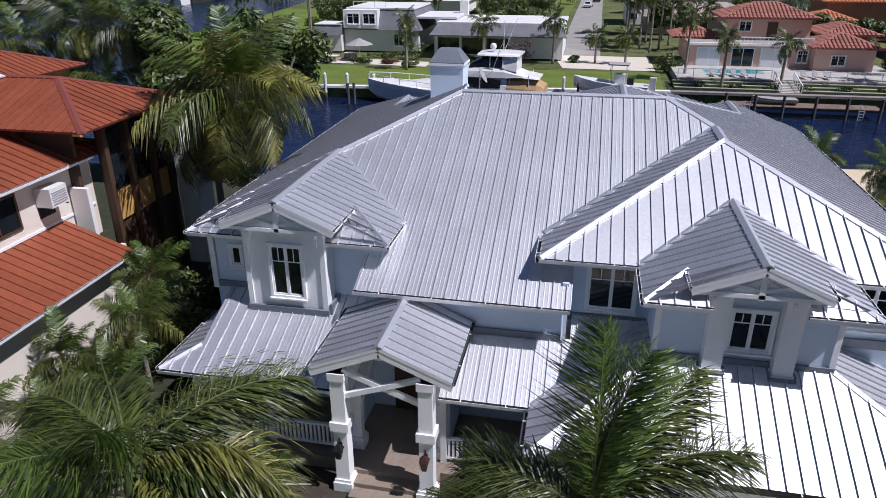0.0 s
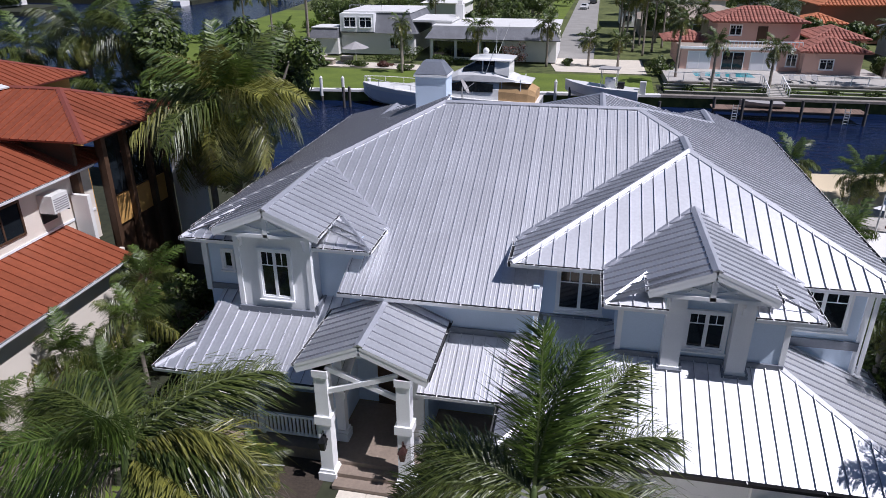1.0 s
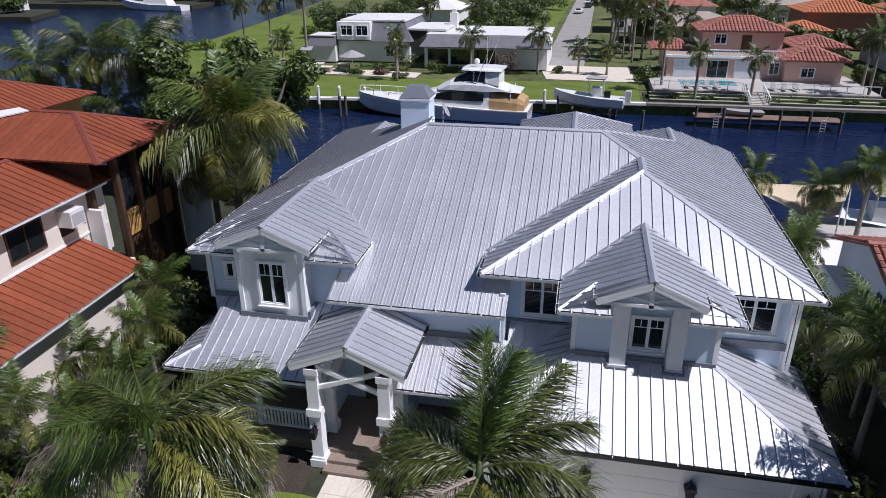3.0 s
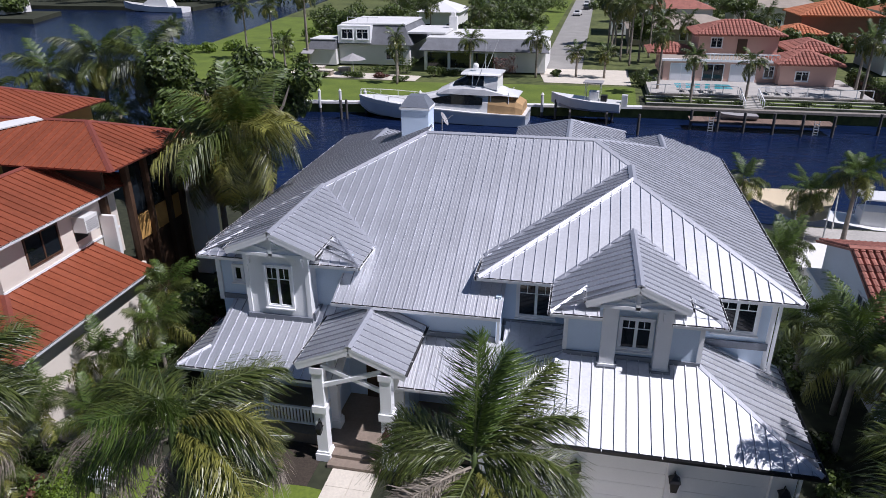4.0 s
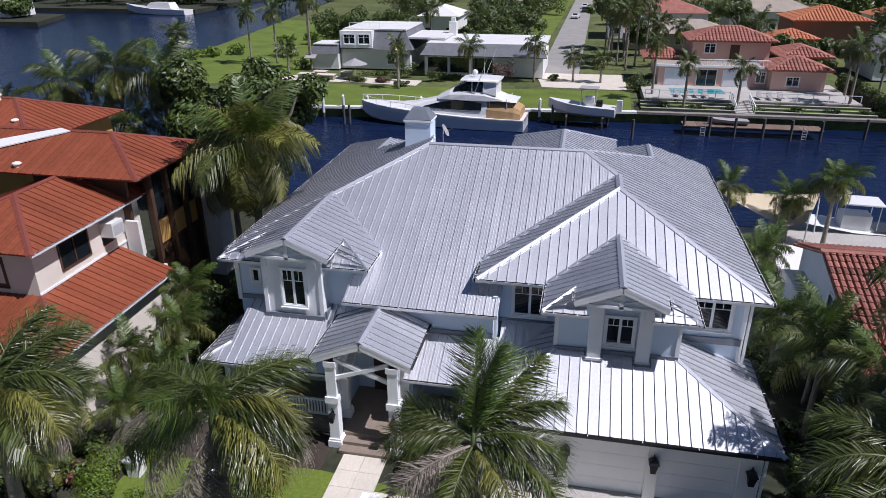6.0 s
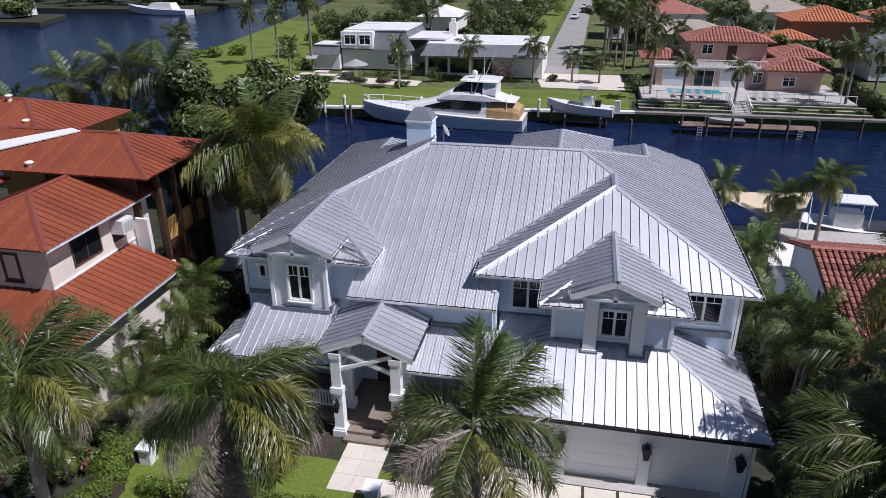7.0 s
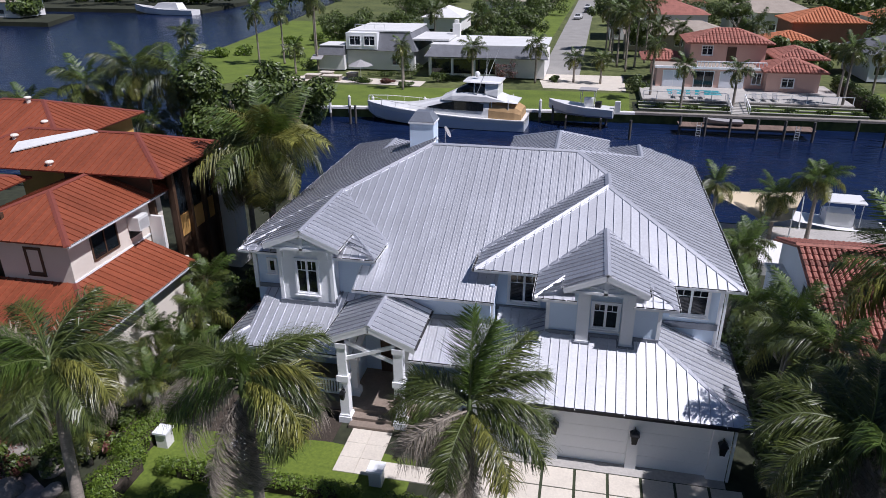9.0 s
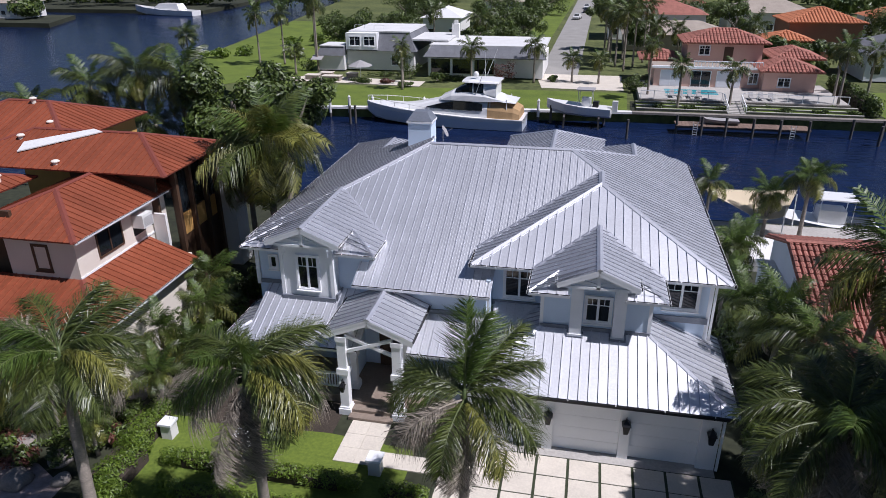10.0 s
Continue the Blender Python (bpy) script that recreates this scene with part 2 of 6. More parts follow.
def roof_slope(house, pts, mat, spacing=0.406, rib=0.052, name="roof_slope", piece="roof_panel", deck=None, minor=True, seam=None):
    """One plane of a standing-seam roof: a deck, and every metal panel on it with its seam."""
    pts = [Vector(p) for p in pts]
    n = (pts[1] - pts[0]).cross(pts[2] - pts[0]).normalized()
    if n.z < 0:
        pts, n = pts[::-1], -n
    u = Vector((0, 0, 1)).cross(n).normalized()
    w = n.cross(u)
    base = part(name, prism(pts, n, -0.10, -0.012), deck or TRIM, house)
    o = pts[0]
    flat = [((p - o).dot(u), (p - o).dot(w)) for p in pts]
    shift = o.dot(u) % spacing
    lo, hi = min(p[0] for p in flat), max(p[0] for p in flat)
    i = math.floor((lo + shift) / spacing)
    while i * spacing - shift < hi:
        a, b = i * spacing - shift, (i + 1) * spacing - shift
        i += 1
        q = clip(clip(flat, 0, a, True), 0, b, False)
        if len(q) < 3:
            continue
        area = abs(sum(q[k][0] * q[k - 1][1] - q[k - 1][0] * q[k][1] for k in range(len(q)))) / 2
        if area < 0.004:
            continue
        world3 = lambda p, h=0: o + u * p[0] + w * p[1] + n * h
        v, f = prism([world3(p) for p in q], n, -0.012, 0.0)
        flank = []
        for at, wd, ht in ((a, 0.026, rib), (a + spacing * 0.34, 0.04, 0.0025), (a + spacing * 0.67, 0.04, 0.0025)):
            if not minor and ht < 0.01:
                continue
            strip = clip(clip(flat, 0, at, True), 0, at + 0.002, False)
            ws = [p[1] for p in strip]
            if len(strip) < 3 or max(ws) - min(ws) < 0.1:
                continue
            # Side faces of tall ribs, which get the painted-in shade tone.
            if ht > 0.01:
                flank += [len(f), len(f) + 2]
            k = len(v)
            top = 0.45 if ht > 0.01 else 0.25
            for y in (min(ws), max(ws)):
                v += [world3((at - wd / 2, y)), world3((at - wd * top, y), ht), world3((at + wd * top, y), ht), world3((at + wd / 2, y))]
            f += [(k, k + 4, k + 5, k + 1), (k + 1, k + 5, k + 6, k + 2), (k + 2, k + 6, k + 7, k + 3), (k, k + 1, k + 2, k + 3), (k + 7, k + 6, k + 5, k + 4)]
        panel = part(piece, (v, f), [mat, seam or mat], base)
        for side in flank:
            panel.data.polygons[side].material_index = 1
    return base


def cap(house, a, b, mat, w=0.15, drop=0.055, name="ridge_cap", lift=0.05):
    """A folded cap along a ridge or hip."""
    a, b = Vector(a), Vector(b)
    d = (b - a).normalized()
    s = d.cross(Vector((0, 0, 1))).normalized()
    up = Vector((0, 0, 1))
    v = []
    for p in (a, b):
        for k, (i, h) in enumerate(((-w, lift - drop), (0, lift + 0.015), (w, lift - drop), (w, lift - drop - 0.04), (-w, lift - drop - 0.04))):
            v.append(p + s * i + up * h)
    f = [(0, 1, 6, 5), (1, 2, 7, 6), (2, 3, 8, 7), (3, 4, 9, 8), (4, 0, 5, 9), (4, 3, 2, 1, 0), (5, 6, 7, 8, 9)]
    return part(name, (v, f), mat, house)


def gutter(house, a, b, out, mat=TRIM, h=0.13, w=0.13, t=0.012):
    """An open gutter trough below an eave from a to b, outside it in direction out."""
    a, b, out = Vector(a), Vector(b), Vector(out)
    z = Vector((0, 0, 1))
    prof = [(0, 0), (0, -h), (w * 0.8, -h), (w, 0.0), (w - t, 0.0), (w * 0.8 - t, -h + t), (t, -h + t), (t, 0)]
    v = [p + out * i + z * (j + 0.0) for p in (a, b) for i, j in prof]
    k = len(prof)
    f = [(i, (i + 1) % k, k + (i + 1) % k, k + i) for i in range(k)] + [tuple(range(k))[::-1], tuple(range(k, 2 * k))]
    g = part("gutter", (v, f), [mat, TROUGH_SHADE], house)
    # Inner faces take the dark colour that paints shade into the trough.
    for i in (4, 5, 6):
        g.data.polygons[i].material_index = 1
    n = max(2, round((b - a).length / 1.8))
    for i in range(n):
        p = a.lerp(b, (i + 0.5) / n)
        part("gutter_bracket", beam(bmesh.new(), p - z * 0.01, p - z * 0.01 + out * w, 0.03, 0.01), TRIM, g)
    return g


def window(parent, x0, x1, y, z0, z1, leaves=2, depth=0.09, bars=True, frame_mat=None):
    """A casement in a wall that faces -y: frame, sill, and glazed leaves with a divided top light."""
    fm = frame_mat or TRIM
    fr = 0.09
    win = part("window", boxes((x0 - fr, x0, y - depth, y + 0.05, z0 - fr, z1 + fr), (x1, x1 + fr, y - depth, y + 0.05, z0 - fr, z1 + fr), (x0, x1, y - depth, y + 0.05, z1, z1 + fr), (x0, x1, y - depth, y + 0.05, z0 - fr, z0)), fm, parent)
    part("window_sill", boxes((x0 - fr - 0.04, x1 + fr + 0.04, y - depth - 0.06, y - depth + 0.01, z0 - fr - 0.05, z0 - fr)), fm, win)
    w = (x1 - x0) / leaves
    for i in range(leaves):
        a, b = x0 + i * w, x0 + (i + 1) * w
        part("pane", boxes((a, b, y - 0.01, y + 0.02, z0, z1)), GLASS, win)
        s = 0.055
        rows = [(a, a + s, y - 0.05, y - 0.012, z0, z1), (b - s, b, y - 0.05, y - 0.012, z0, z1), (a + s, b - s, y - 0.05, y - 0.012, z0, z0 + s), (a + s, b - s, y - 0.05, y - 0.012, z1 - s, z1)]
        if bars:
            zb = z1 - (z1 - z0) * 0.32
            rows += [(a + s, b - s, y - 0.035, y - 0.012, zb, zb + 0.03), ((a + b) / 2 - 0.013, (a + b) / 2 + 0.013, y - 0.034, y - 0.012, zb + 0.03, z1 - s)]
        part("sash", boxes(*rows), fm, win)
    return win


def side_window(parent, x, y0, y1, z0, z1, out=1, mat=None):
    """A window in a wall that faces +x or -x."""
    fm = mat or TRIM
    a, b = (x, x + 0.06 * out) if out > 0 else (x + 0.06 * out, x)
    win = part("window", boxes((a, b, y0 - 0.08, y0, z0 - 0.08, z1 + 0.08), (a, b, y1, y1 + 0.08, z0 - 0.08, z1 + 0.08), (a, b, y0, y1, z1, z1 + 0.08), (a, b, y0, y1, z0 - 0.08, z0), (a, b, (y0 + y1) / 2 - 0.03, (y0 + y1) / 2 + 0.03, z0, z1)), fm, parent)
    part("pane", boxes((x - 0.01, x + 0.02, y0, y1, z0, z1)), GLASS, win)
    return win

# ---- ground and water ----
def land(name, outline, z, mat, label, category, bottom=-2.6):
    pts = [Vector((x, y, z)) for x, y in outline]
    return tagged(part(name, prism(pts, Vector((0, 0, 1)), bottom - z, 0), mat), label, category, kind="structure")


WATER_Z = -1.5
water = part("water", ([(-3000, -600, WATER_Z), (3000, -600, WATER_Z), (3000, 4000, WATER_Z), (-3000, 4000, WATER_Z)], [(0, 1, 2, 3)]), WATER)
tagged(water, "dark blue rippled canal water", "water", kind="structure")
land("ground", [(-400, -300), (400, -300), (400, 46), (-400, 46)], -0.02, GROUND, "dark planted garden soil of the near lots", "ground")
land("ground_far", [(-37, 80.2), (-3, 83.6), (9, 84.6), (400, 90), (1500, 3000), (-500, 3000), (-120, 420), (-84, 190), (-74, 120), (-70, 106), (-56, 92)], -0.25, FAR_TURF, "far canal bank with gardens", "ground")
land("ground_north", [(-1500, 216), (-128, 216), (-140, 420), (-1500, 900)], -0.25, GROUND, "far wooded shore beyond the wide water", "ground")
land("ground_west", [(-1500, 172), (-152, 172), (-162, 196), (-1500, 210)], -0.25, GROUND, "distant shore beyond the wide water", "ground")


def patch(name, outline, z, mat, label, category, t=0.02):
    pts = [Vector((x, y, z)) for x, y in outline]
    return tagged(part(name, prism(pts, Vector((0, 0, 1)), -t, 0), mat), label, category, kind="structure")


patch("lawn", [(-14.6, 3), (-3.2, 3), (-3.2, 14.6), (-7.2, 15.0), (-15.7, 14.8), (-15.3, 12.0), (-14.6, 9.5)], 0.0, LAWN, "mown green front lawn", "lawn")
patch("stone_court", [(-24, -2), (-17.0, -2), (-17.0, 9.6), (-19.0, 10.6), (-24, 10.6)], 0.0, COURT, "pinkish stone paved court in dappled shade", "paving")
patch("planting_bed", [(-13.2, 14.62), (-7.2, 15.02), (-7.2, 17.4), (-13.2, 17.4)], 0.004, SOIL, "dark mulch bed beside the porch", "bed")
patch("lawn_far", [(-36.5, 81.0), (-3, 84.4), (8.4, 85.4), (8.8, 97.5), (-6, 97.5), (-22, 96.5), (-44, 96.5), (-50, 99.0)], -0.20, LAWN, "sunny green lawn across the canal", "lawn")
patch("lawn_point", [(-73.4, 120), (-69.4, 106.6), (-55.5, 93), (-50.5, 98.9), (-44, 104), (-44, 140), (-60, 190), (-83, 188)], -0.2, LAWN, "green lawn on the far point", "lawn")
patch("lawn_east", [(8.9, 86), (60, 88), (60, 92.6), (9, 91.8)], -0.19, GROUND, "terraced planted bank behind the far dock", "lawn")
patch("street", [(-5.4, 112), (1.2, 112), (5, 420), (-1.6, 420)], -0.2, ASPHALT, "pale asphalt street across the canal", "road")
patch("street_turn", [(-4, 99.5), (8.4, 99), (8.4, 111.9), (-6, 111.9)], -0.19, STONE, "pale paved drive at the end of the street", "drive")
patch("verge_west", [(-13, 122), (-7, 122), (-4, 300), (-10, 300)], -0.2, LAWN, "grass verge by the street", "lawn")
patch("terrace_far", [(-48, 99), (-23, 97.2), (-23, 101.5), (-44, 104)], -0.18, STONE, "stone garden terrace across the canal", "terrace")

# ---- the metal-roofed house ----
K = 5 / 12
house = thing("house", "two-storey pale blue house with light grey standing-seam metal roofs", "house")
zm = lambda y: 5.45 + K * (y - 19.33)
ZR = zm(29.7)
zl = lambda x: ZR - K * (-5.78 - x)
zr = lambda x: 6.64 + K * (10.01 - x)
zw = lambda y: 6.64 + K * (y - 20.25)
RP = zr(4.15)


def slope(pts, fn, axis, **kw):
    return roof_slope(house, [(x, y, fn(y if axis == "y" else x)) for x, y in pts], ROOF, seam=SEAM_SHADE, minor=kw["name"] in ("main_roof", "porch_roof"), **kw)


slope([(-6.45, 22.2), (-1.71, 22.2), (4.15, 28.04), (2.5, 29.7), (-5.78, 29.7), (-9.93, 25.68)], zm, "y", name="main_roof")
slope([(-7.39, 19.33), (-0.67, 19.33), (-0.67, 22.2), (-7.39, 22.2)], zm, "y", name="main_roof")
slope([(-9.93, 25.55), (-13.8, 21.68), (-13.35, 21.68), (-13.35, 22.25), (-9.93, 25.68)], zm, "y", name="main_roof")
slope([(-5.78, 29.7), (-13.8, 21.68), (-13.8, 40.5), (-9.9, 36.6), (-9.9, 34.4), (-5.78, 31.2)], zl, "x", name="side_roof")
slope([(-9.9, 34.4), (-9.9, 36.6), (-6.4, 40.1), (-6.4, 31.7)], lambda x: zl(-9.9) - K * (x + 9.9), "x", name="rear_roof")
cap(house, (-9.9, 34.0, zl(-9.9)), (-9.9, 36.6, zl(-9.9)), ROOF_CAP)
slope([(2.5, 29.7), (4.15, 28.04), (4.15, 26.11), (10.01, 20.25), (10.01, 38.6), (9.2, 38.6), (6.3, 37.5), (6.3, 34.6), (2.5, 30.8)], zr, "x", name="side_roof")
# wing
slope([(-1.71, 20.25), (10.01, 20.25), (4.15, 26.11)], zw, "y", name="wing_roof")
slope([(-1.71, 20.25), (4.15, 26.11), (4.15, 28.04), (-1.71, 22.2)], lambda x: RP - K * (4.15 - x), "x", name="wing_roof")
# rear slopes
slope([(-5.78, 29.7), (2.5, 29.7), (2.5, 36), (-5.78, 36)], lambda y: ZR - K * (y - 29.7), "y", name="rear_roof")
slope([(6.3, 34.0), (6.3, 37.5), (3.4, 40.4), (3.4, 33.0)], lambda x: zr(6.3) - K * (6.3 - x), "x", name="rear_roof")
BX, BZ = 1.15, 8.75
slope([(BX, 31.5), (BX, 38), (BX - 3.4, 41.4), (BX - 3.4, 31.5)], lambda x: BZ - K * (BX - x), "x", name="rear_roof")
slope([(BX, 31.5), (BX, 38), (BX + 3.4, 41.4), (BX + 3.4, 31.5)], lambda x: BZ - K * (x - BX), "x", name="rear_roof")
slope([(BX, 38), (BX + 3.4, 41.4), (BX - 3.4, 41.4)], lambda y: BZ - K * (y - 38), "y", name="rear_roof")
def bay(xc, half, ye, ze, gy, gw, back, xl=None):
    """Hipped bay whose ridge runs out over a gable: side slopes, front hip, gable wings."""
    rz = ze + K * half
    hy = lambda d: ye + (half - d)          # hip line at distance d from the ridge
    for s in (-1, 1):
        fn = lambda x: rz - K * abs(x - xc)
        q = [(xc, gy), (xc, back(0)), (xc + s * half, back(half)), (xc + s * half, ye), (xc + s * gw, hy(gw)), (xc + s * gw, gy)]
        slope(q, fn, "x", name="bay_roof")
        g = [(xc + s * half, ye), (xc + s * (gw - 0.5), ye), (xc + s * (gw - 0.5), hy(gw) + 0.0), (xc + s * gw, hy(gw))]
        slope(g, lambda y: ze + K * (y - ye), "y", name="bay_roof")
        cap(house, (xc + s * half, ye, ze), (xc + s * gw, hy(gw), ze + K * (half - gw)), ROOF_CAP, 0.09)
        lo = rz - K * gw
        gutter(house, (xc + s * (gw + 0.0), gy + 0.0, lo), (xc + s * (gw + 0.0), hy(gw), lo), (s, 0, 0), h=0.09, w=0.09)
        gutter(house, (xc + s * half, ye, ze), (xc + s * (gw - 0.6), ye, ze), (0, -1, 0))
        gutter(house, (xc + s * half, ye - 0.1, ze), (xc + s * half, back(half) - 0.1, ze), (s, 0, 0), h=0.09, w=0.09)
        # barge board of the gable
        bm = bmesh.new()
        beam(bm, (xc, gy + 0.04, rz - 0.17), (xc + s * gw, gy + 0.04, lo - 0.17), 0.07, 0.20)
        part("barge_board", bm, TRIM, house)
    cap(house, (xc, gy, rz), (xc, back(0), rz), ROOF_CAP, 0.14)
    return rz


MB = lambda z: 19.33 + (z - 5.45) / K
r_left = bay(-9.93, 3.47, 20.15, 6.65, 19.55, 1.9, lambda d: MB(6.65 + K * (3.47 - d)))
r_right = bay(4.15, 2.94, 18.0, 6.64, 18.1, 1.75, lambda d: 20.25 + (2.94 - d))
H = ROOF_CAP
cap(house, (-5.78, 29.7, ZR), (2.5, 29.7, ZR), H, 0.16)
cap(house, (2.5, 29.7, ZR), (4.15, 28.04, RP), H)
cap(house, (4.15, 26.11, RP), (4.15, 28.04, RP), H, 0.16)
cap(house, (4.15, 26.11, RP), (10.01, 20.25, 6.64), H)
cap(house, (4.15, 26.11, RP), (-1.71, 20.25, 6.64), H)
cap(house, (-5.78, 29.7, ZR), (-13.8, 21.68, zl(-13.8)), H)
cap(house, (BX, 31.5, BZ), (BX, 38, BZ), H)
cap(house, (6.3, 34.6, zr(6.3)), (6.3, 37.5, zr(6.3)), H)
cap(house, (2.5, 29.7, ZR), (6.3, 34.6, zr(6.3)), H, 0.1)
cap(house, (BX, 38, BZ), (BX + 3.4, 41.4, BZ - K * 3.4), H)
cap(house, (BX, 38, BZ), (BX - 3.4, 41.4, BZ - K * 3.4), H)


for i in range(10):
    q = (i + 0.6) / 10
    px, py = -9.93 - 3.75 * q, 25.55 - 3.75 * q
    block("seam_closure", TRIM, house, (px - 0.1, px + 0.05, py - 0.025, py + 0.025, zl(px) - 0.01, zl(px) + 0.09))


def valley(a, b):
    cap(house, a, b, ROOF_CAP, 0.12, 0.0, "valley_flashing", 0.025)


valley((-1.71, 22.2, 6.66), (4.15, 28.04, RP))
valley((-6.46, 22.2, 6.66), (-9.93, 25.68, r_left))
valley((-13.4, 22.2, 6.66), (-9.93, 25.68, r_left))
for s in (-1, 1):
    valley((4.15 + s * 2.94, 20.25, 6.65), (4.15, 23.19, r_right))
# eaves
gutter(house, (-7.39, 19.33, 5.45), (-0.67, 19.33, 5.45), (0, -1, 0))
gutter(house, (-1.71, 20.25, 6.64), (1.25, 20.25, 6.64), (0, -1, 0))
gutter(house, (7.05, 20.25, 6.64), (10.01, 20.25, 6.64), (0, -1, 0))
gutter(house, (10.01, 20.15, 6.64), (10.01, 38.6, 6.64), (1, 0, 0))
gutter(house, (-1.71, 20.15, 6.64), (-1.71, 22.1, 6.64), (-1, 0, 0))
gutter(house, (-13.8, 21.6, zl(-13.8)), (-13.8, 40.5, zl(-13.8)), (-1, 0, 0))
gutter(house, (-13.8, 21.68, zl(-13.8)), (-13.35, 21.68, zl(-13.8)), (0, -1, 0))

# lower roofs
EL, YG, YM, YL = 3.05, 15.5, 17.62, 17.35
zg = lambda y: EL + K * (y - YG)
zgl = lambda x: EL + K * (x + 1.63)
zgr = lambda x: EL + K * (10.06 - x)
zmid = lambda y: EL + K * (y - YM)
zll = lambda y: EL + K * (y - YL)
GH = 3.45
slope([(-1.63, YG), (10.06, YG), (10.06 - GH, YG + GH), (-1.63 + GH, YG + GH)], zg, "y", name="garage_roof")
slope([(-1.63, YG), (-1.63 + GH, YG + GH), (-1.63 + GH, 21.0), (1.75, 21.0), (-1.63, YM)], zgl, "x", name="garage_roof")
slope([(10.06, YG), (10.06, 21.8), (6.5, 21.8), (10.06 - GH, YG + GH)], zgr, "x", name="garage_roof")
slope([(-4.3, YM), (-1.63, YM), (0.75, 20.0), (-4.3, 20.0)], zmid, "y", name="porch_roof")
slope([(0.75, 20.0), (1.75, 21.0), (-0.6, 21.0), (-0.6, 20.0)], zmid, "y", name="porch_roof")
slope([(-13.35, YL), (-6.6, YL), (-6.6, 20.9), (-12.35, 20.9), (-12.35, 18.35)], zll, "y", name="porch_roof")
slope([(-13.35, YL), (-12.35, 18.35), (-12.35, 21.2), (-13.35, 21.2)], lambda x: EL + K * (x + 13.35), "x", name="porch_roof")
cap(house, (10.06, YG, EL), (10.06 - GH, YG + GH, zg(YG + GH)), H, 0.12)
cap(house, (-1.63, YG, EL), (-1.63 + GH, YG + GH, zg(YG + GH)), H, 0.12)
cap(house, (-13.35, YL, EL), (-12.35, 18.35, zll(18.35)), H, 0.09)
gutter(house, (-1.63, YG, EL), (10.06, YG, EL), (0, -1, 0), DARK)
gutter(house, (10.06, YG - 0.1, EL), (10.06, 21.8, EL), (1, 0, 0), DARK)
gutter(house, (-1.63, YG - 0.1, EL), (-1.63, YM - 0.1, EL), (-1, 0, 0), DARK)
gutter(house, (-4.3, YM, EL), (-1.63, YM, EL), (0, -1, 0))
gutter(house, (-13.35, YL, EL), (-6.6, YL, EL), (0, -1, 0))
gutter(house, (-13.35, YL, EL), (-13.35, 21.2, EL), (-1, 0, 0))
valley((-1.63, YM, EL), (1.75, 21.0, zmid(21)))
# entrance gable
PX, PY, PZ, PW = -5.75, 16.45, 5.28, 2.08
for s in (-1, 1):
    slope([(PX, PY), (PX, 20.0), (PX + s * PW, 20.0), (PX + s * PW, PY)], lambda x: PZ - K * abs(x - PX), "x", name="entrance_roof")
    lo = PZ - K * PW
    gutter(house, (PX + s * PW, PY, lo), (PX + s * PW, 20.0, lo), (s, 0, 0), DARK if s > 0 else TRIM, h=0.09, w=0.1)
    bm = bmesh.new()
    beam(bm, (PX, PY + 0.05, PZ - 0.2), (PX + s * PW, PY + 0.05, lo - 0.2), 0.08, 0.24)
    part("barge_board", bm, TRIM, house)
cap(house, (PX, PY, PZ), (PX, 19.95, PZ), H, 0.14)

# upper walls
def wall(name, mat, *rows, label=""):
    for row in rows:
        ob = block(name, mat, house, row, label=label)
    return ob


# rooms behind the shell: walls 0.2 thick
wall("wall", SIDING, (-7.2, -0.9, 19.95, 20.15, 3.6, 5.62))
wall("wall", SIDING, (-0.95, 9.35, 21.0, 21.2, 3.2, 6.75))
wall("wall", SIDING, (9.15, 9.35, 21.2, 38.0, 0, 6.8))
wall("wall", SIDING, (-13.0, -12.8, 20.9, 38.0, 0, 6.5))
wall("wall", SIDING, (-12.8, -6.9, 20.75, 20.95, 3.3, 6.85))
wall("wall", SIDING, (-7.1, -6.9, 20.95, 22.5, 3.3, 6.6))
wall("wall", SIDING, (-0.95, -0.75, 20.15, 21.0, 3.3, 5.9))
wall("wall", SIDING, (-12.8, 9.15, 37.8, 38.0, 0, 6.4))
wall("wall", SIDING, (BX - 2.9, BX - 2.7, 38, 40.7, 0, 7.3), (BX + 2.7, BX + 2.9, 38, 40.7, 0, 7.3), (BX - 2.7, BX + 2.7, 40.5, 40.7, 0, 7.3))
# right bay
wall("bay_wall", SIDING, (1.75, 6.55, 18.95, 19.15, 3.9, 6.75), (1.75, 1.95, 19.15, 21.0, 3.9, 6.75), (6.35, 6.55, 19.15, 21.0, 3.9, 6.75))
for a, b in ((1.70, 1.86), (6.44, 6.60)):
    wall("corner_board", TRIM, (a, b, 18.9, 19.06, 4.2, 6.7))
for a, b in ((3.05, 3.58), (4.92, 5.45)):
    wall("pilaster", TRIM, (a, b, 18.55, 18.95, 4.0, 6.72), (a - 0.04, b + 0.04, 18.51, 18.95, 4.3, 4.42))
    wall("base_flashing", FLASHING, (a - 0.1, b + 0.1, 18.44, 18.5, 4.02, 4.36), (a - 0.1, a - 0.04, 18.5, 18.95, 4.1, 4.45), (b + 0.04, b + 0.1, 18.5, 18.95, 4.1, 4.45))
wall("base_flashing", FLASHING, (1.72, 3.0, 18.86, 18.94, 4.3, 4.62), (5.5, 6.58, 18.86, 18.94, 4.3, 4.62), (3.6, 4.9, 18.86, 18.94, 4.3, 4.62))
window(house, 3.72, 4.78, 18.93, 4.95, 6.15)
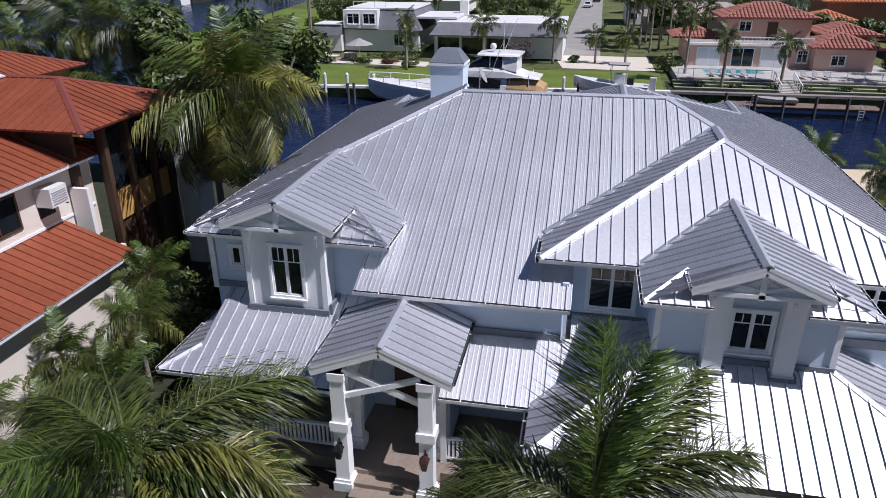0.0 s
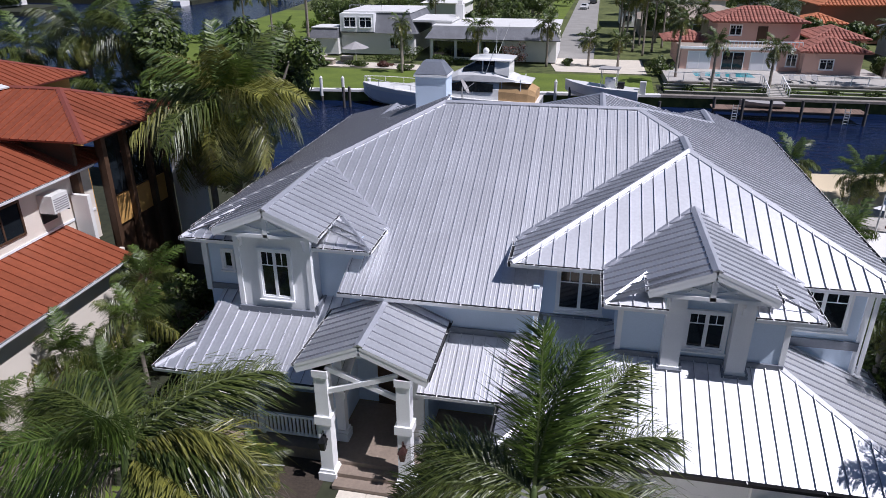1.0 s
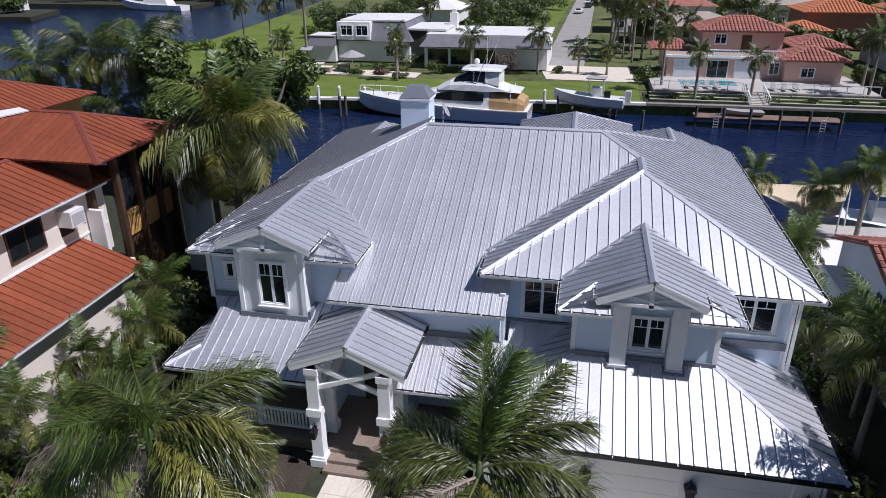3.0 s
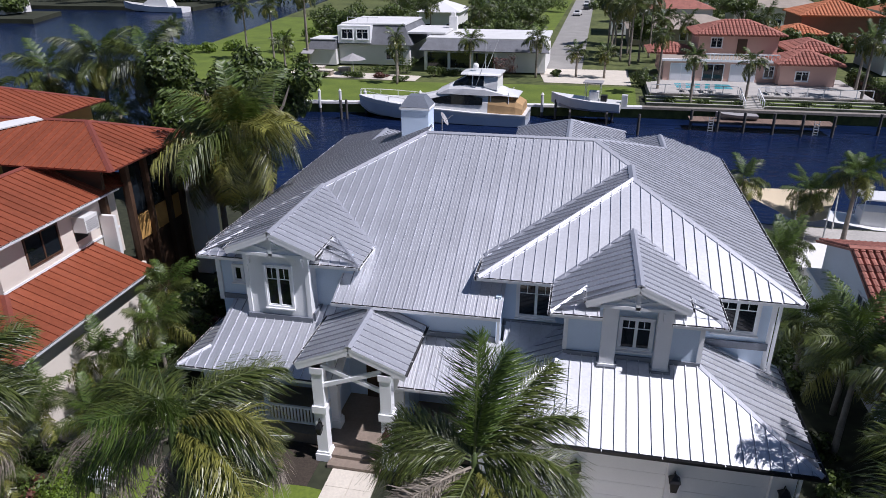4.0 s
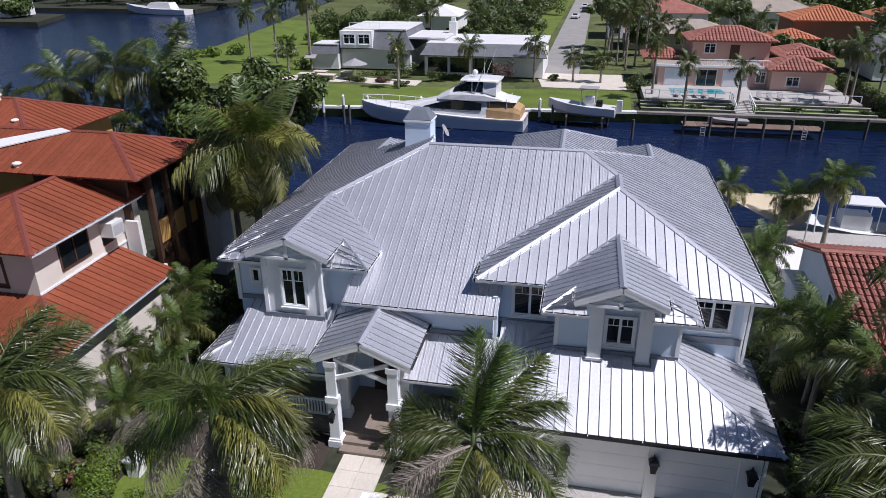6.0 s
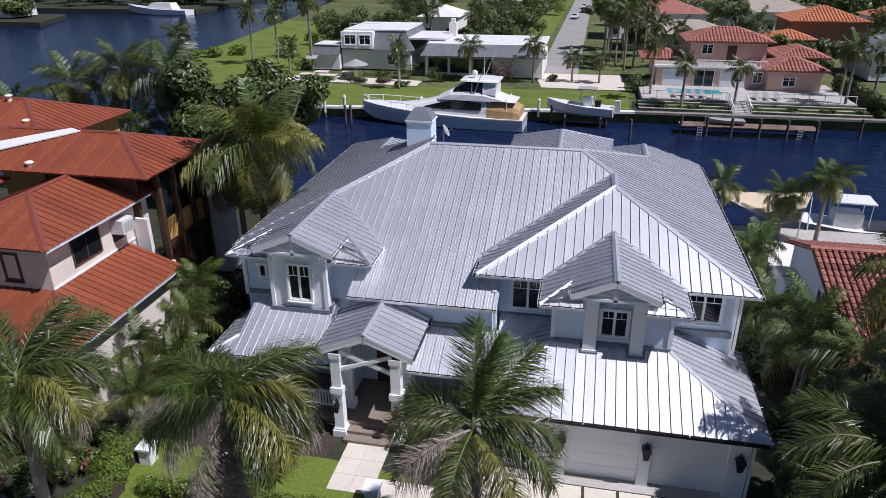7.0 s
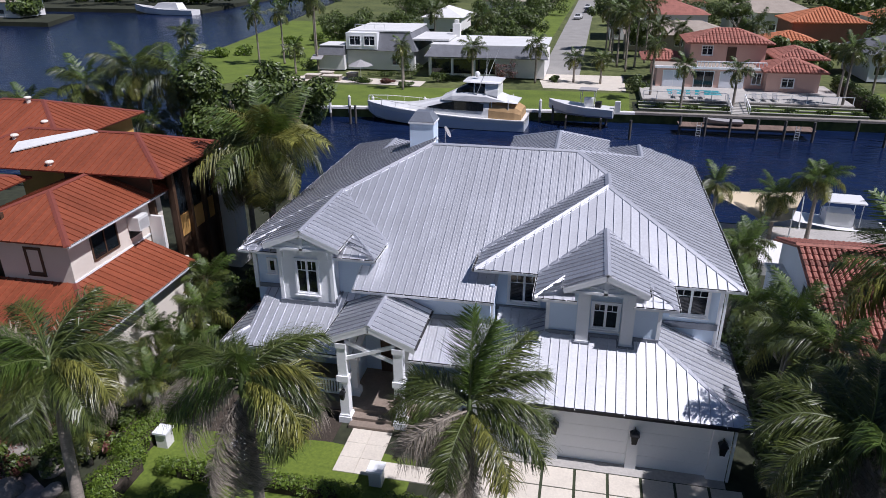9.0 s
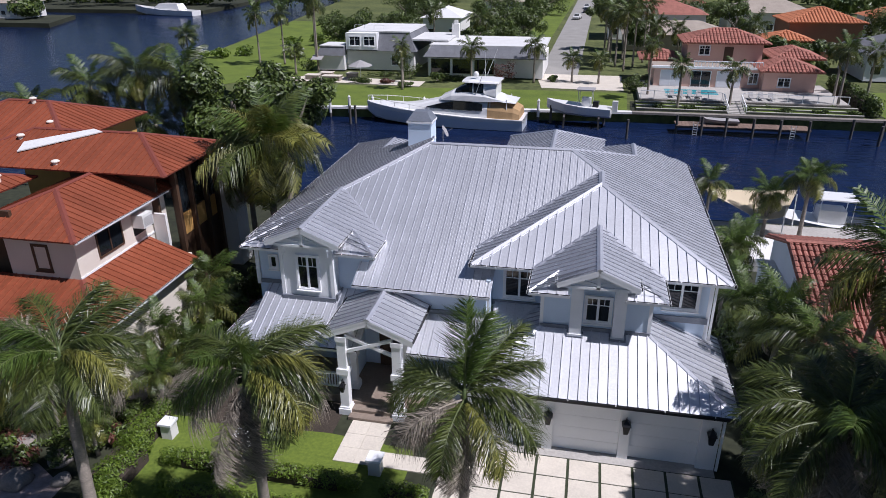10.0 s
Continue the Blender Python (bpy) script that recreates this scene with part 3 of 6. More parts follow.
# left bay with its pop-out
wall("bay_wall", TRIM, (-11.25, -8.55, 19.95, 20.1, 3.9, 7.3), (-11.25, -11.1, 20.1, 20.75, 3.9, 6.9), (-8.7, -8.55, 20.1, 20.75, 3.9, 6.9))
for a, b in ((-11.3, -11.12), (-8.68, -8.5)):
    wall("corner_board", TRIM, (a, b, 19.9, 20.08, 4.1, 7.0))
wall("corner_board", TRIM, (-13.05, -12.85, 20.7, 20.88, 4.3, 6.6))
wall("base_flashing", FLASHING, (-11.3, -8.45, 19.8, 19.9, 4.05, 4.3), (-12.8, -11.3, 20.66, 20.74, 4.4, 4.62), (-8.44, -8.36, 19.9, 20.9, 4.1, 4.5))
window(house, -10.36, -9.3, 19.93, 4.72, 6.48)
window(house, -12.2, -11.85, 20.73, 5.3, 5.95, 1, bars=False)
# wing windows
window(house, -0.15, 1.25, 20.98, 4.75, 6.2)
window(house, 7.3, 8.75, 20.98, 4.9, 6.25)
wall("base_flashing", FLASHING, (-0.75, 1.7, 20.9, 20.98, 4.25, 4.5), (6.6, 9.3, 20.9, 20.98, 4.2, 4.5), (-7.0, -0.9, 19.86, 19.94, 4.0, 4.22))
wall("corner_board", TRIM, (9.22, 9.4, 20.95, 21.1, 3.2, 6.6))
wall("frieze_board", TRIM, (-7.2, -0.85, 19.9, 19.945, 5.1, 5.4))
wall("soffit", TRIM, (-7.3, -0.75, 19.4, 19.95, 5.28, 5.32))
# gable trusses
for xc, gy, rz, gw in ((-9.93, 19.55, r_left, 1.9), (4.15, 18.1, r_right, 1.75)):
    bm = bmesh.new()
    bot = rz - K * gw - 0.12
    wy = 19.95 if xc < 0 else 18.6
    pts = [Vector((xc, gy + 0.17, rz - 0.11)), Vector((xc - gw + 0.1, gy + 0.17, bot - 0.02)), Vector((xc + gw - 0.1, gy + 0.17, bot - 0.02))]
    part("gable_wall", prism(pts, Vector((0, 1, 0)), 0.0, 0.09), TRIM, house)
    beam(bm, (xc - gw + 0.15, gy + 0.12, bot - 0.06), (xc + gw - 0.15, gy + 0.12, bot - 0.06), 0.1, 0.12)
    beam(bm, (xc, gy + 0.12, bot - 0.15), (xc, gy + 0.12, rz - 0.2), 0.16, 0.1)
    for s in (-1, 1):
        beam(bm, (xc, gy + 0.14, bot + 0.08), (xc + s * gw * 0.5, gy + 0.14, rz - 0.2 - K * gw * 0.5), 0.08, 0.08)
        beam(bm, (xc, gy + 0.16, rz - 0.42), (xc + s * gw * 0.42, gy + 0.16, bot + 0.02), 0.06, 0.06)
    beam(bm, (xc, gy + 0.02, rz - 0.2), (xc, gy + 0.3, rz - 0.2), 0.3, 0.2)
    part("gable_truss", bm, TRIM, house)
    for s in (-1, 1):
        bx = xc + s * (1.0 if xc > 0 else 1.15)
        bm = boxes((bx - 0.09, bx + 0.09, gy + 0.1, wy, bot - 0.3, bot - 0.12), (bx - 0.09, bx + 0.09, wy - 0.18, wy, bot - 0.62, bot - 0.3))
        part("bracket", bm, TRIM, house)

# ground floor
wall("wall", SIDING, (-12.6, -1.2, 20.3, 20.5, 0, 4.0))
wall("wall", SIDING, (-1.2, -1.0, 16.2, 20.5, 0, 3.1))
wall("wall", SIDING, (-12.8, -12.6, 18.2, 20.9, 0, 3.2))
wall("porch_floor", PORCH_FLOOR, (-12.6, -1.2, 17.3, 20.3, 0, 0.45))
wall("porch_floor", PORCH_FLOOR, (-7.2, -4.2, 16.95, 17.3, 0, 0.45))
wall("step", PORCH_FLOOR, (-6.8, -4.7, 16.52, 16.95, 0, 0.3), label="tan stone step")
wall("step", PORCH_FLOOR, (-6.8, -4.7, 16.1, 16.52, 0, 0.15), label="tan stone step")
wall("porch_ceiling", TRIM, (-12.6, -7.3, 17.4, 20.3, 2.86, 2.9), (-4.2, -1.65, 17.7, 20.3, 2.86, 2.9))
for a, b in ((-10.4, -9.6), (-9.3, -8.5), (-3.6, -2.4)):
    window(house, a, b, 20.28, 1.3, 2.4, 2, bars=False)
block("front_door", BROWN, house, (-6.4, -5.1, 20.2, 20.28, 0.45, 2.75), label="dark wooden front door")
wall("vestibule_wall", SIDING, (-7.35, -7.2, 17.3, 20.3, 0.45, 4.3), (-4.3, -4.15, 18.6, 20.3, 0.45, 4.3))


def column(x, y, w, z1, base=0.0):
    h = w / 2
    return block("column", TRIM, house, (x - h, x + h, y - h, y + h, base, z1), (x - h - 0.09, x + h + 0.09, y - h - 0.09, y + h + 0.09, base, base + 0.32), (x - h - 0.05, x + h + 0.05, y - h - 0.05, y + h + 0.05, base + 0.32, base + 0.42),
                 (x - h - 0.07, x + h + 0.07, y - h - 0.07, y + h + 0.07, 2.25, 2.55), (x - h - 0.04, x + h + 0.04, y - h - 0.04, y + h + 0.04, z1 - 0.25, z1))


for x in (-7.05, -4.45):
    column(x, 16.7, 0.42, 4.25)
    column(x, 18.1, 0.3, 4.2, 0.45)
bm = bmesh.new()
for s in (-1, 1):
    beam(bm, (PX - 1.15 * s, 16.62 + 0.015 * s, 4.3), (PX + 1.15 * s, 16.62 + 0.015 * s, 3.45), 0.12, 0.16)
    beam(bm, (PX + s * 1.3, 16.95, 4.3), (PX + s * 1.3, 20.0, 4.3), 0.2, 0.24)
beam(bm, (PX, 16.5, 4.95), (PX, 17.2, 4.95), 0.2, 0.24)
part("entrance_truss", bm, TRIM, house)
bm = bmesh.new()
for s in (-1, 1):
    beam(bm, (PX + s * 1.95, 16.72, 4.3), (PX, 16.72, 5.02), 0.14, 0.24)
part("entrance_rafter", bm, TRIM, house)


def railing(x0, x1, y):
    n = round((x1 - x0) / 0.14)
    r = part("railing", boxes((x0, x1, y - 0.05, y + 0.05, 1.32, 1.4), (x0, x1, y - 0.04, y + 0.04, 0.58, 0.66)), TRIM, house, "white porch railing")
    for i in range(n):
        x = x0 + (i + 0.5) * (x1 - x0) / n
        part("baluster", boxes((x - 0.035, x + 0.035, y - 0.025, y + 0.025, 0.66, 1.32)), TRIM, r)


railing(-12.3, -7.35, 17.75)
railing(-4.1, -2.75, 17.85)
railing(-1.85, -1.25, 17.85)
for x in (-4.2, -2.7, -1.9, -9.9, -12.4):
    block("porch_post", TRIM, house, (x - 0.09, x + 0.09, 17.76, 17.94, 0.45, 1.5 if x in (-2.7, -1.9) else 2.9))
# lattice panel between the short posts
lat = part("lattice_panel", boxes((-2.6, -2.0, 17.8, 17.9, 1.3, 1.4), (-2.6, -2.0, 17.8, 17.9, 0.5, 0.58), (-2.62, -2.55, 17.8, 17.9, 0.5, 1.4), (-2.05, -1.98, 17.8, 17.9, 0.5, 1.4)), TRIM, house)
bm = bmesh.new()
for i in range(4):
    d = i * 0.15
    beam(bm, (-2.6 + d, 17.85, 0.6), (-2.3, 17.85, 0.9 - d), 0.05)
    beam(bm, (-2.0 - d, 17.86, 1.3), (-2.3, 17.86, 1.0 + d), 0.05)
    beam(bm, (-2.6 + d, 17.86, 1.3), (-2.3, 17.86, 1.0 + d), 0.05)
    beam(bm, (-2.0 - d, 17.85, 0.6), (-2.3, 17.85, 0.9 - d), 0.05)
part("lattice_slat", bm, TRIM, lat)

# garage
GY = 16.0
for a, b in ((-1.2, -0.45), (2.25, 2.7), (5.5, 5.95), (8.75, 9.5)):
    block("garage_pier", TRIM, house, (a, b, GY - 0.12, GY + 0.2, 0, 3.0))
wall("garage_header", TRIM, (-1.2, 9.5, GY - 0.02, GY + 0.2, 2.45, 3.02))
wall("garage_wall", SIDING, (9.3, 9.5, GY + 0.2, 21.2, 0, 3.2))
wall("garage_soffit", TRIM, (-1.6, 10.0, YG + 0.05, GY, 2.92, 2.95))
for a, b in ((-0.45, 2.25), (2.7, 5.5), (5.95, 8.75)):
    d = block("garage_door", TRIM, house, (a, b, GY + 0.1, GY + 0.14, 0, 2.45))
    for i in range(4):
        z = i * 0.61
        block("door_panel", TRIM, d, (a + 0.02, b - 0.02, GY + 0.08, GY + 0.1, z + 0.006, z + 0.604))
block("downpipe", TRIM, house, (9.42, 9.52, 20.8, 20.9, 3.4, 6.5))
block("downpipe", TRIM, house, (9.55, 9.65, 15.86, 15.96, 0, 2.9))
block("downpipe", TRIM, house, (-0.85, -0.75, 19.82, 19.92, 3.7, 5.3))
# chimney with metal hood
ch = block("chimney", SIDING, house, (-7.45, -6.0, 31.0, 32.3, 7.6, 10.55), label="pale chimney with a metal hood")
block("chimney_trim", TRIM, ch, (-7.52, -5.93, 30.93, 32.37, 10.55, 10.65))
v = [(-7.5, 30.95, 10.68), (-5.95, 30.95, 10.68), (-5.95, 32.35, 10.68), (-7.5, 32.35, 10.68), (-7.15, 31.3, 11.2), (-6.3, 31.3, 11.2), (-6.3, 32.0, 11.2), (-7.15, 32.0, 11.2)]
part("chimney_hood", (v, [(0, 1, 5, 4), (1, 2, 6, 5), (2, 3, 7, 6), (3, 0, 4, 7), (4, 5, 6, 7), (3, 2, 1, 0)]), FLASHING, ch, "grey metal hood")


def lantern(x, y, z, mat, s=1.0):
    t = thing("wall_lantern", "black metal wall lantern with glass panes" if mat is DARK else "aged copper wall lantern on a porch column", "lantern", "wall lanterns", at=(x, y, z))
    w = 0.12 * s
    v = []
    for zz, q in ((-0.25, 0.6), (0.1, 1.0)):
        v += [(-w * q, -0.2 - w * q, zz * s), (w * q, -0.2 - w * q, zz * s), (w * q, -0.2 + w * q, zz * s), (-w * q, -0.2 + w * q, zz * s)]
    part("glass_body", (v, [(0, 1, 5, 4), (1, 2, 6, 5), (2, 3, 7, 6), (3, 0, 4, 7), (3, 2, 1, 0), (4, 5, 6, 7)]), mat, t)
    bm = bmesh.new()
    bmesh.ops.create_cone(bm, cap_ends=True, segments=4, radius1=w * 1.75, radius2=0.03, depth=0.2 * s, matrix=Matrix.Translation((0, -0.2, 0.2 * s)) @ Matrix.Rotation(math.pi / 4, 4, "Z"))
    part("hood", bm, mat, t)
    bm = bmesh.new()
    tube(bm, [(0, 0, -0.1), (0, -0.03, 0.25), (0, -0.1, 0.42), (0, -0.2, 0.4), (0, -0.2, 0.3)], [0.018] * 5, 6)
    part("arm", bm, mat, t)
    part("backplate", boxes((-0.06, 0.06, -0.03, 0.0, -0.2, 0.2)), mat, t)
    return t


lantern(2.47, GY - 0.12, 1.85, DARK, 1.3)
lantern(5.73, GY - 0.12, 1.85, DARK, 1.3)
lantern(9.15, GY - 0.12, 1.85, DARK, 1.3)
lantern(-7.05, 16.48, 1.65, DARK, 0.95)
lantern(-4.45, 16.48, 1.65, COPPER, 0.95)

# ---- front path and drive ----
def slab_field(name, parent_label, cells, mat, z=0.03, category="paving"):
    t = thing(name, parent_label, category, kind="structure")
    for x0, x1, y0, y1 in cells:
        part("paver", boxes((x0, x1, y0, y1, -0.02, z)), mat, t)
    return t


cells = []
for i in range(9):
    for j in range(8):
        x0, y1 = -1.9 + i * 1.34, 15.36 - j * 1.22
        if x0 < -0.6 and j < 1:
            continue
        cells.append((x0 + 0.06, x0 + 1.28, y1 - 1.16, y1))
patch("drive_joint", [(-1.95, 5.5), (10.2, 5.5), (10.2, 15.42), (-1.95, 15.42)], 0.004, PAVER_JOINT, "dark planted joints of the drive", "drive")
slab_field("driveway", "large pale stone pavers with dark joints", cells, STONE)
patch("garage_apron", [(-1.2, 15.43), (9.5, 15.43), (9.5, 16.1), (-1.2, 16.1)], 0.02, CONCRETE, "concrete apron at the garage doors", "apron")
cells = [(-6.55 + 0.93 * i, -5.632 + 0.93 * i, 13.3 + 0.93 * j, 14.218 + 0.93 * j) for i in range(2) for j in range(3)]
cells += [(-4.69 + 0.93 * i, -3.772 + 0.93 * i, 13.3, 14.218) for i in range(3)]
slab_field("front_path", "pale coral stone entrance path", cells, STONE, 0.035)
for x, y in ((-14.4, 13.4), (-4.5, 13.0), (-10.7, 13.3)):
    p = thing("planter_pillar", "short white stucco garden pillar on the lawn", "pillar", "garden pillars", at=(x, y, 0))
    part("shaft", boxes((-0.26, 0.26, -0.26, 0.26, 0, 0.74)), WHITE_WALL, p)
    part("coping", boxes((-0.33, 0.33, -0.33, 0.33, 0.74, 0.84)), TRIM, p)

# ---- red-roofed neighbour ----
red = thing("red_house", "cream stucco house with red-brown standing-seam metal roofs", "house")
KR = 0.36


def rslope(pts):
    return roof_slope(red, pts, RED_ROOF, 0.42, 0.05, deck=RED_CAP, minor=False)


def rcap(a, b):
    cap(red, a, b, RED_CAP, 0.16)


def hip_roof(slope_fn, cap_fn, x0, x1, y0, y1, z, k):
    """Four planes and caps of a hipped roof over a rectangle."""
    w, d = x1 - x0, y1 - y0
    if d < w:
        r = d / 2
        a, b = (x0 + r, y0 + r, z + k * r), (x1 - r, y0 + r, z + k * r)
    else:
        r = w / 2
        a, b = (x0 + r, y0 + r, z + k * r), (x0 + r, y1 - r, z + k * r)
    c1, c2, c3, c4 = (x0, y0, z), (x1, y0, z), (x1, y1, z), (x0, y1, z)
    if d < w:
        faces = [(c1, c2, b, a), (c2, c3, b), (c3, c4, a, b), (c4, c1, a)]
        lines = [(c1, a), (c2, b), (c3, b), (c4, a), (a, b)]
    else:
        faces = [(c1, c2, a), (c2, c3, b, a), (c3, c4, b), (c4, c1, a, b)]
        lines = [(c1, a), (c2, a), (c3, b), (c4, b), (a, b)]
    for f in faces:
        slope_fn(list(f))
    for p, q in lines:
        if (Vector(p) - Vector(q)).length > 0.05:
            cap_fn(p, q)


hip_roof(rslope, rcap, -27.6, -20.4, 17.1, 27.0, 7.5, KR)
hip_roof(rslope, rcap, -34.0, -19.3, 23.4, 30.8, 8.87, KR)
hip_roof(rslope, rcap, -40.0, -28.3, 27.0, 35.6, 9.35, KR)
hip_roof(rslope, rcap, -44.0, -28.0, 16.0, 24.0, 8.2, KR)
rslope([(-21.0, 17.7, 5.2), (-18.0, 14.7, 4.12), (-18.0, 23.4, 4.12), (-21.0, 23.4, 5.2)])
rslope([(-18.0, 14.7, 4.12), (-21.0, 17.7, 5.2), (-32.0, 17.7, 5.2), (-32.0, 14.7, 4.12)])
rcap((-21.0, 17.7, 5.2), (-18.0, 14.7, 4.12))
gutter(red, (-18.0, 14.7, 4.1), (-18.0, 23.4, 4.1), (1, 0, 0), h=0.1, w=0.09)
gutter(red, (-20.4, 17.1, 7.48), (-20.4, 25.0, 7.48), (1, 0, 0), h=0.1, w=0.09)
block("wall", STUCCO, red, (-21.2, -21.0, 17.7, 25.4, 3.9, 7.6))
block("wall", STUCCO, red, (-25.0, -21.2, 17.7, 17.9, 3.9, 7.6))
block("wall", BROWN, red, (-34.0, -25.0, 18.4, 18.6, 3.9, 8.3))
block("wall", STUCCO, red, (-18.75, -18.55, 15.3, 23.6, 0, 4.3))
block("wall", STUCCO, red, (-32.0, -18.75, 15.3, 15.5, 0, 4.3))
block("wall", BROWN, red, (-20.6, -20.4, 25.6, 30.0, 0, 8.7))
block("wall", BROWN, red, (-26.0, -20.6, 24.2, 24.4, 4.5, 8.7))
block("wall", OCHRE, red, (-39.4, -29.0, 34.8, 35.0, 0, 9.3), (-29.2, -29.0, 28.0, 34.8, 7.0, 9.3))
block("wall", OCHRE, red, (-20.38, -20.3, 25.7, 29.9, 4.3, 5.6))
for y in (25.5, 27.0, 28.6, 29.9):
    block("post", BROWN, red, (-20.32, -20.05, y - 0.13, y + 0.13, 0, 8.6))
block("balcony_glazing", GLASS, red, (-20.38, -20.34, 25.8, 29.8, 5.7, 8.3))
block("end_wall", WHITE_WALL, red, (-20.6, -19.6, 30.9, 32.4, 0, 8.3))
block("end_wall", WHITE_WALL, red, (-20.9, -20.1, 23.9, 24.1, 3.9, 6.4))
side_window(red, -21.0, 19.3, 21.2, 5.75, 7.0, 1, BROWN)
window(red, -23.4, -22.6, 17.72, 5.6, 6.9, 1, 0.05, False, BROWN)
block("wall_band", TRIM, red, (-20.99, -20.95, 17.65, 25.3, 5.22, 5.32))
ac = thing("air_conditioner", "white box air conditioner on a wall bracket", "air conditioner", at=(-20.6, 22.6, 6.2))
part("case", boxes((-0.35, 0.35, -0.45, 0.45, 0, 0.75)), WHITE_PLASTIC, ac)
part("grille", boxes(*[(0.35, 0.37, -0.38, 0.38, 0.1 + i * 0.09, 0.14 + i * 0.09) for i in range(6)]), CANVAS_GREY, ac)
part("bracket", boxes((-0.4, 0.35, -0.4, -0.34, -0.06, 0), (-0.4, 0.35, 0.34, 0.4, -0.06, 0), (-0.4, -0.34, -0.4, 0.4, -0.5, 0)), DARK, ac)
mem = part("roof_membrane", prism([Vector(p) for p in ((-29.6, 24.6, 9.32), (-25.4, 26.9, 10.12), (-26.2, 27.2, 10.18), (-29.9, 25.6, 9.62))], Vector((0, 0, 1)), 0.06, 0.12), FLAT_ROOF, red, "white sealed membrane strip")
for x, y, z in ((-26.5, 23.9, 9.0), (-30.4, 26.0, 9.8), (-28.8, 22.0, 8.6), (-30.8, 29.0, 9.9), (-33.5, 31.0, 10.9)):
    bm = bmesh.new()
    bmesh.ops.create_cone(bm, cap_ends=True, segments=14, radius1=0.15, radius2=0.15, depth=0.5, matrix=Matrix.Translation((x, y, z - 0.05)))
    bmesh.ops.create_uvsphere(bm, u_segments=14, v_segments=7, radius=0.24, matrix=Matrix.Translation((x, y, z + 0.2)) @ Matrix.Diagonal((1, 1, 0.45, 1)))
    part("roof_vent", bm, STUCCO, red)

# ---- tile-roofed neighbour on the other side ----
tile_house = thing("tile_house", "white house with a weathered red clay tile roof", "house")


def tslope(pts, house=tile_house, mat=CLAY, spacing=0.30, rib=0.10):
    """A tiled plane: courses of barrel tiles up the slope, broken into overlapping tiles."""
    pts = [Vector(p) for p in pts]
    n = (pts[1] - pts[0]).cross(pts[2] - pts[0]).normalized()
    if n.z < 0:
        pts, n = pts[::-1], -n
    u = Vector((0, 0, 1)).cross(n).normalized()
    w = n.cross(u)
    base = part("roof_slope", prism(pts, n, -0.12, -0.01), mat, house)
    o = pts[0]
    flat = [((p - o).dot(u), (p - o).dot(w)) for p in pts]
    lo, hi = min(p[0] for p in flat), max(p[0] for p in flat)
    length = spacing * 1.5
    k = 0
    while lo + k * spacing < hi:
        a = lo + (k + 0.5) * spacing
        k += 1
        strip = clip(clip(flat, 0, a - 0.001, True), 0, a + 0.001, False)
        if len(strip) < 3:
            continue
        y0, y1 = min(p[1] for p in strip), max(p[1] for p in strip)
        v, f = [], []
        for j in range(max(1, math.ceil((y1 - y0) / length))):
            s, e = y0 + j * length, min(y1, y0 + (j + 1) * length + 0.03)
            m = len(v)
            for y, lift in ((s, 0.045), (e, 0.0)):
                for i in range(5):
                    t = math.pi * i / 4
                    v.append(o + u * (a - math.cos(t) * spacing * 0.42) + w * y + n * (math.sin(t) * rib + lift))
            f += [(m + i, m + i + 1, m + 6 + i, m + 5 + i) for i in range(4)] + [(m + 4, m + 3, m + 2, m + 1, m)]
        part("tile_strip", (v, f), mat, base, smooth=False)
    return base


tslope([(14.3, 20.6, 3.0), (24.0, 20.6, 3.0), (24.0, 28.6, 5.55), (14.3, 28.6, 5.55)])
tslope([(14.3, 28.6, 5.55), (24.0, 28.6, 5.55), (24.0, 33.0, 4.1), (14.3, 33.0, 4.1)])
tslope([(13.9, 21.2, 2.4), (15.2, 21.2, 2.75), (15.2, 25.6, 2.75), (13.9, 25.6, 2.4)])
cap(tile_house, (14.2, 28.6, 5.58), (24.0, 28.6, 5.58), CLAY, 0.2, 0.06, "ridge_tile", 0.12)
v, f = prism([Vector(p) for p in ((14.75, 21.0, 0), (14.75, 32.6, 0), (14.75, 32.6, 4.1), (14.75, 28.6, 5.4), (14.75, 21.0, 2.95))], Vector((1, 0, 0)), 0, 0.2)
part("wall", (v, f), GREY_WALL, tile_house)
block("wall", GREY_WALL, tile_house, (14.95, 24, 21.1, 21.3, 0, 2.95))
side_window(tile_house, 14.75, 26.4, 27.6, 2.3, 3.8, -1)
annex = thing("annex", "low white flat-roofed side annex", "annex")
part("body", boxes((13.9, 15.6, 27.6, 31.6, 0, 2.85)), GREY_WALL, annex)
part("flat_roof", boxes((13.75, 15.75, 27.5, 31.8, 2.85, 3.02)), FLAT_ROOF, annex)
gw = thing("garden_wall", "long white rendered garden wall by the canal", "wall", kind="structure")
part("wall_body", boxes((14.4, 40.0, 36.6, 40.6, -0.02, 0.9)), WHITE_WALL, gw)
patch("patio", [(11.0, 40.7), (40, 40.7), (40, 45.6), (11.0, 45.6)], 0.06, CONCRETE, "pale concrete waterside patio", "patio", 0.08)
sail = thing("shade_sail", "beige fabric shade sail over the patio", "shade sail")
n = 8
v = [Vector((12.4, 46.6, 2.5)).lerp(Vector((19.5, 46.0, 2.9)), i / n).lerp(Vector((16.0, 42.3, 1.7)).lerp(Vector((18.0, 42.6, 1.9)), i / n), j / n) + Vector((0, 0, -0.35 * math.sin(math.pi * i / n) * math.sin(math.pi * (0.15 + 0.7 * j / n)))) for i in range(n + 1) for j in range(n + 1)]
fs = [(i * (n + 1) + j, (i + 1) * (n + 1) + j, (i + 1) * (n + 1) + j + 1, i * (n + 1) + j + 1) for i in range(n) for j in range(n)]
so = part("fabric", (v, fs), SAIL, sail, smooth=True)
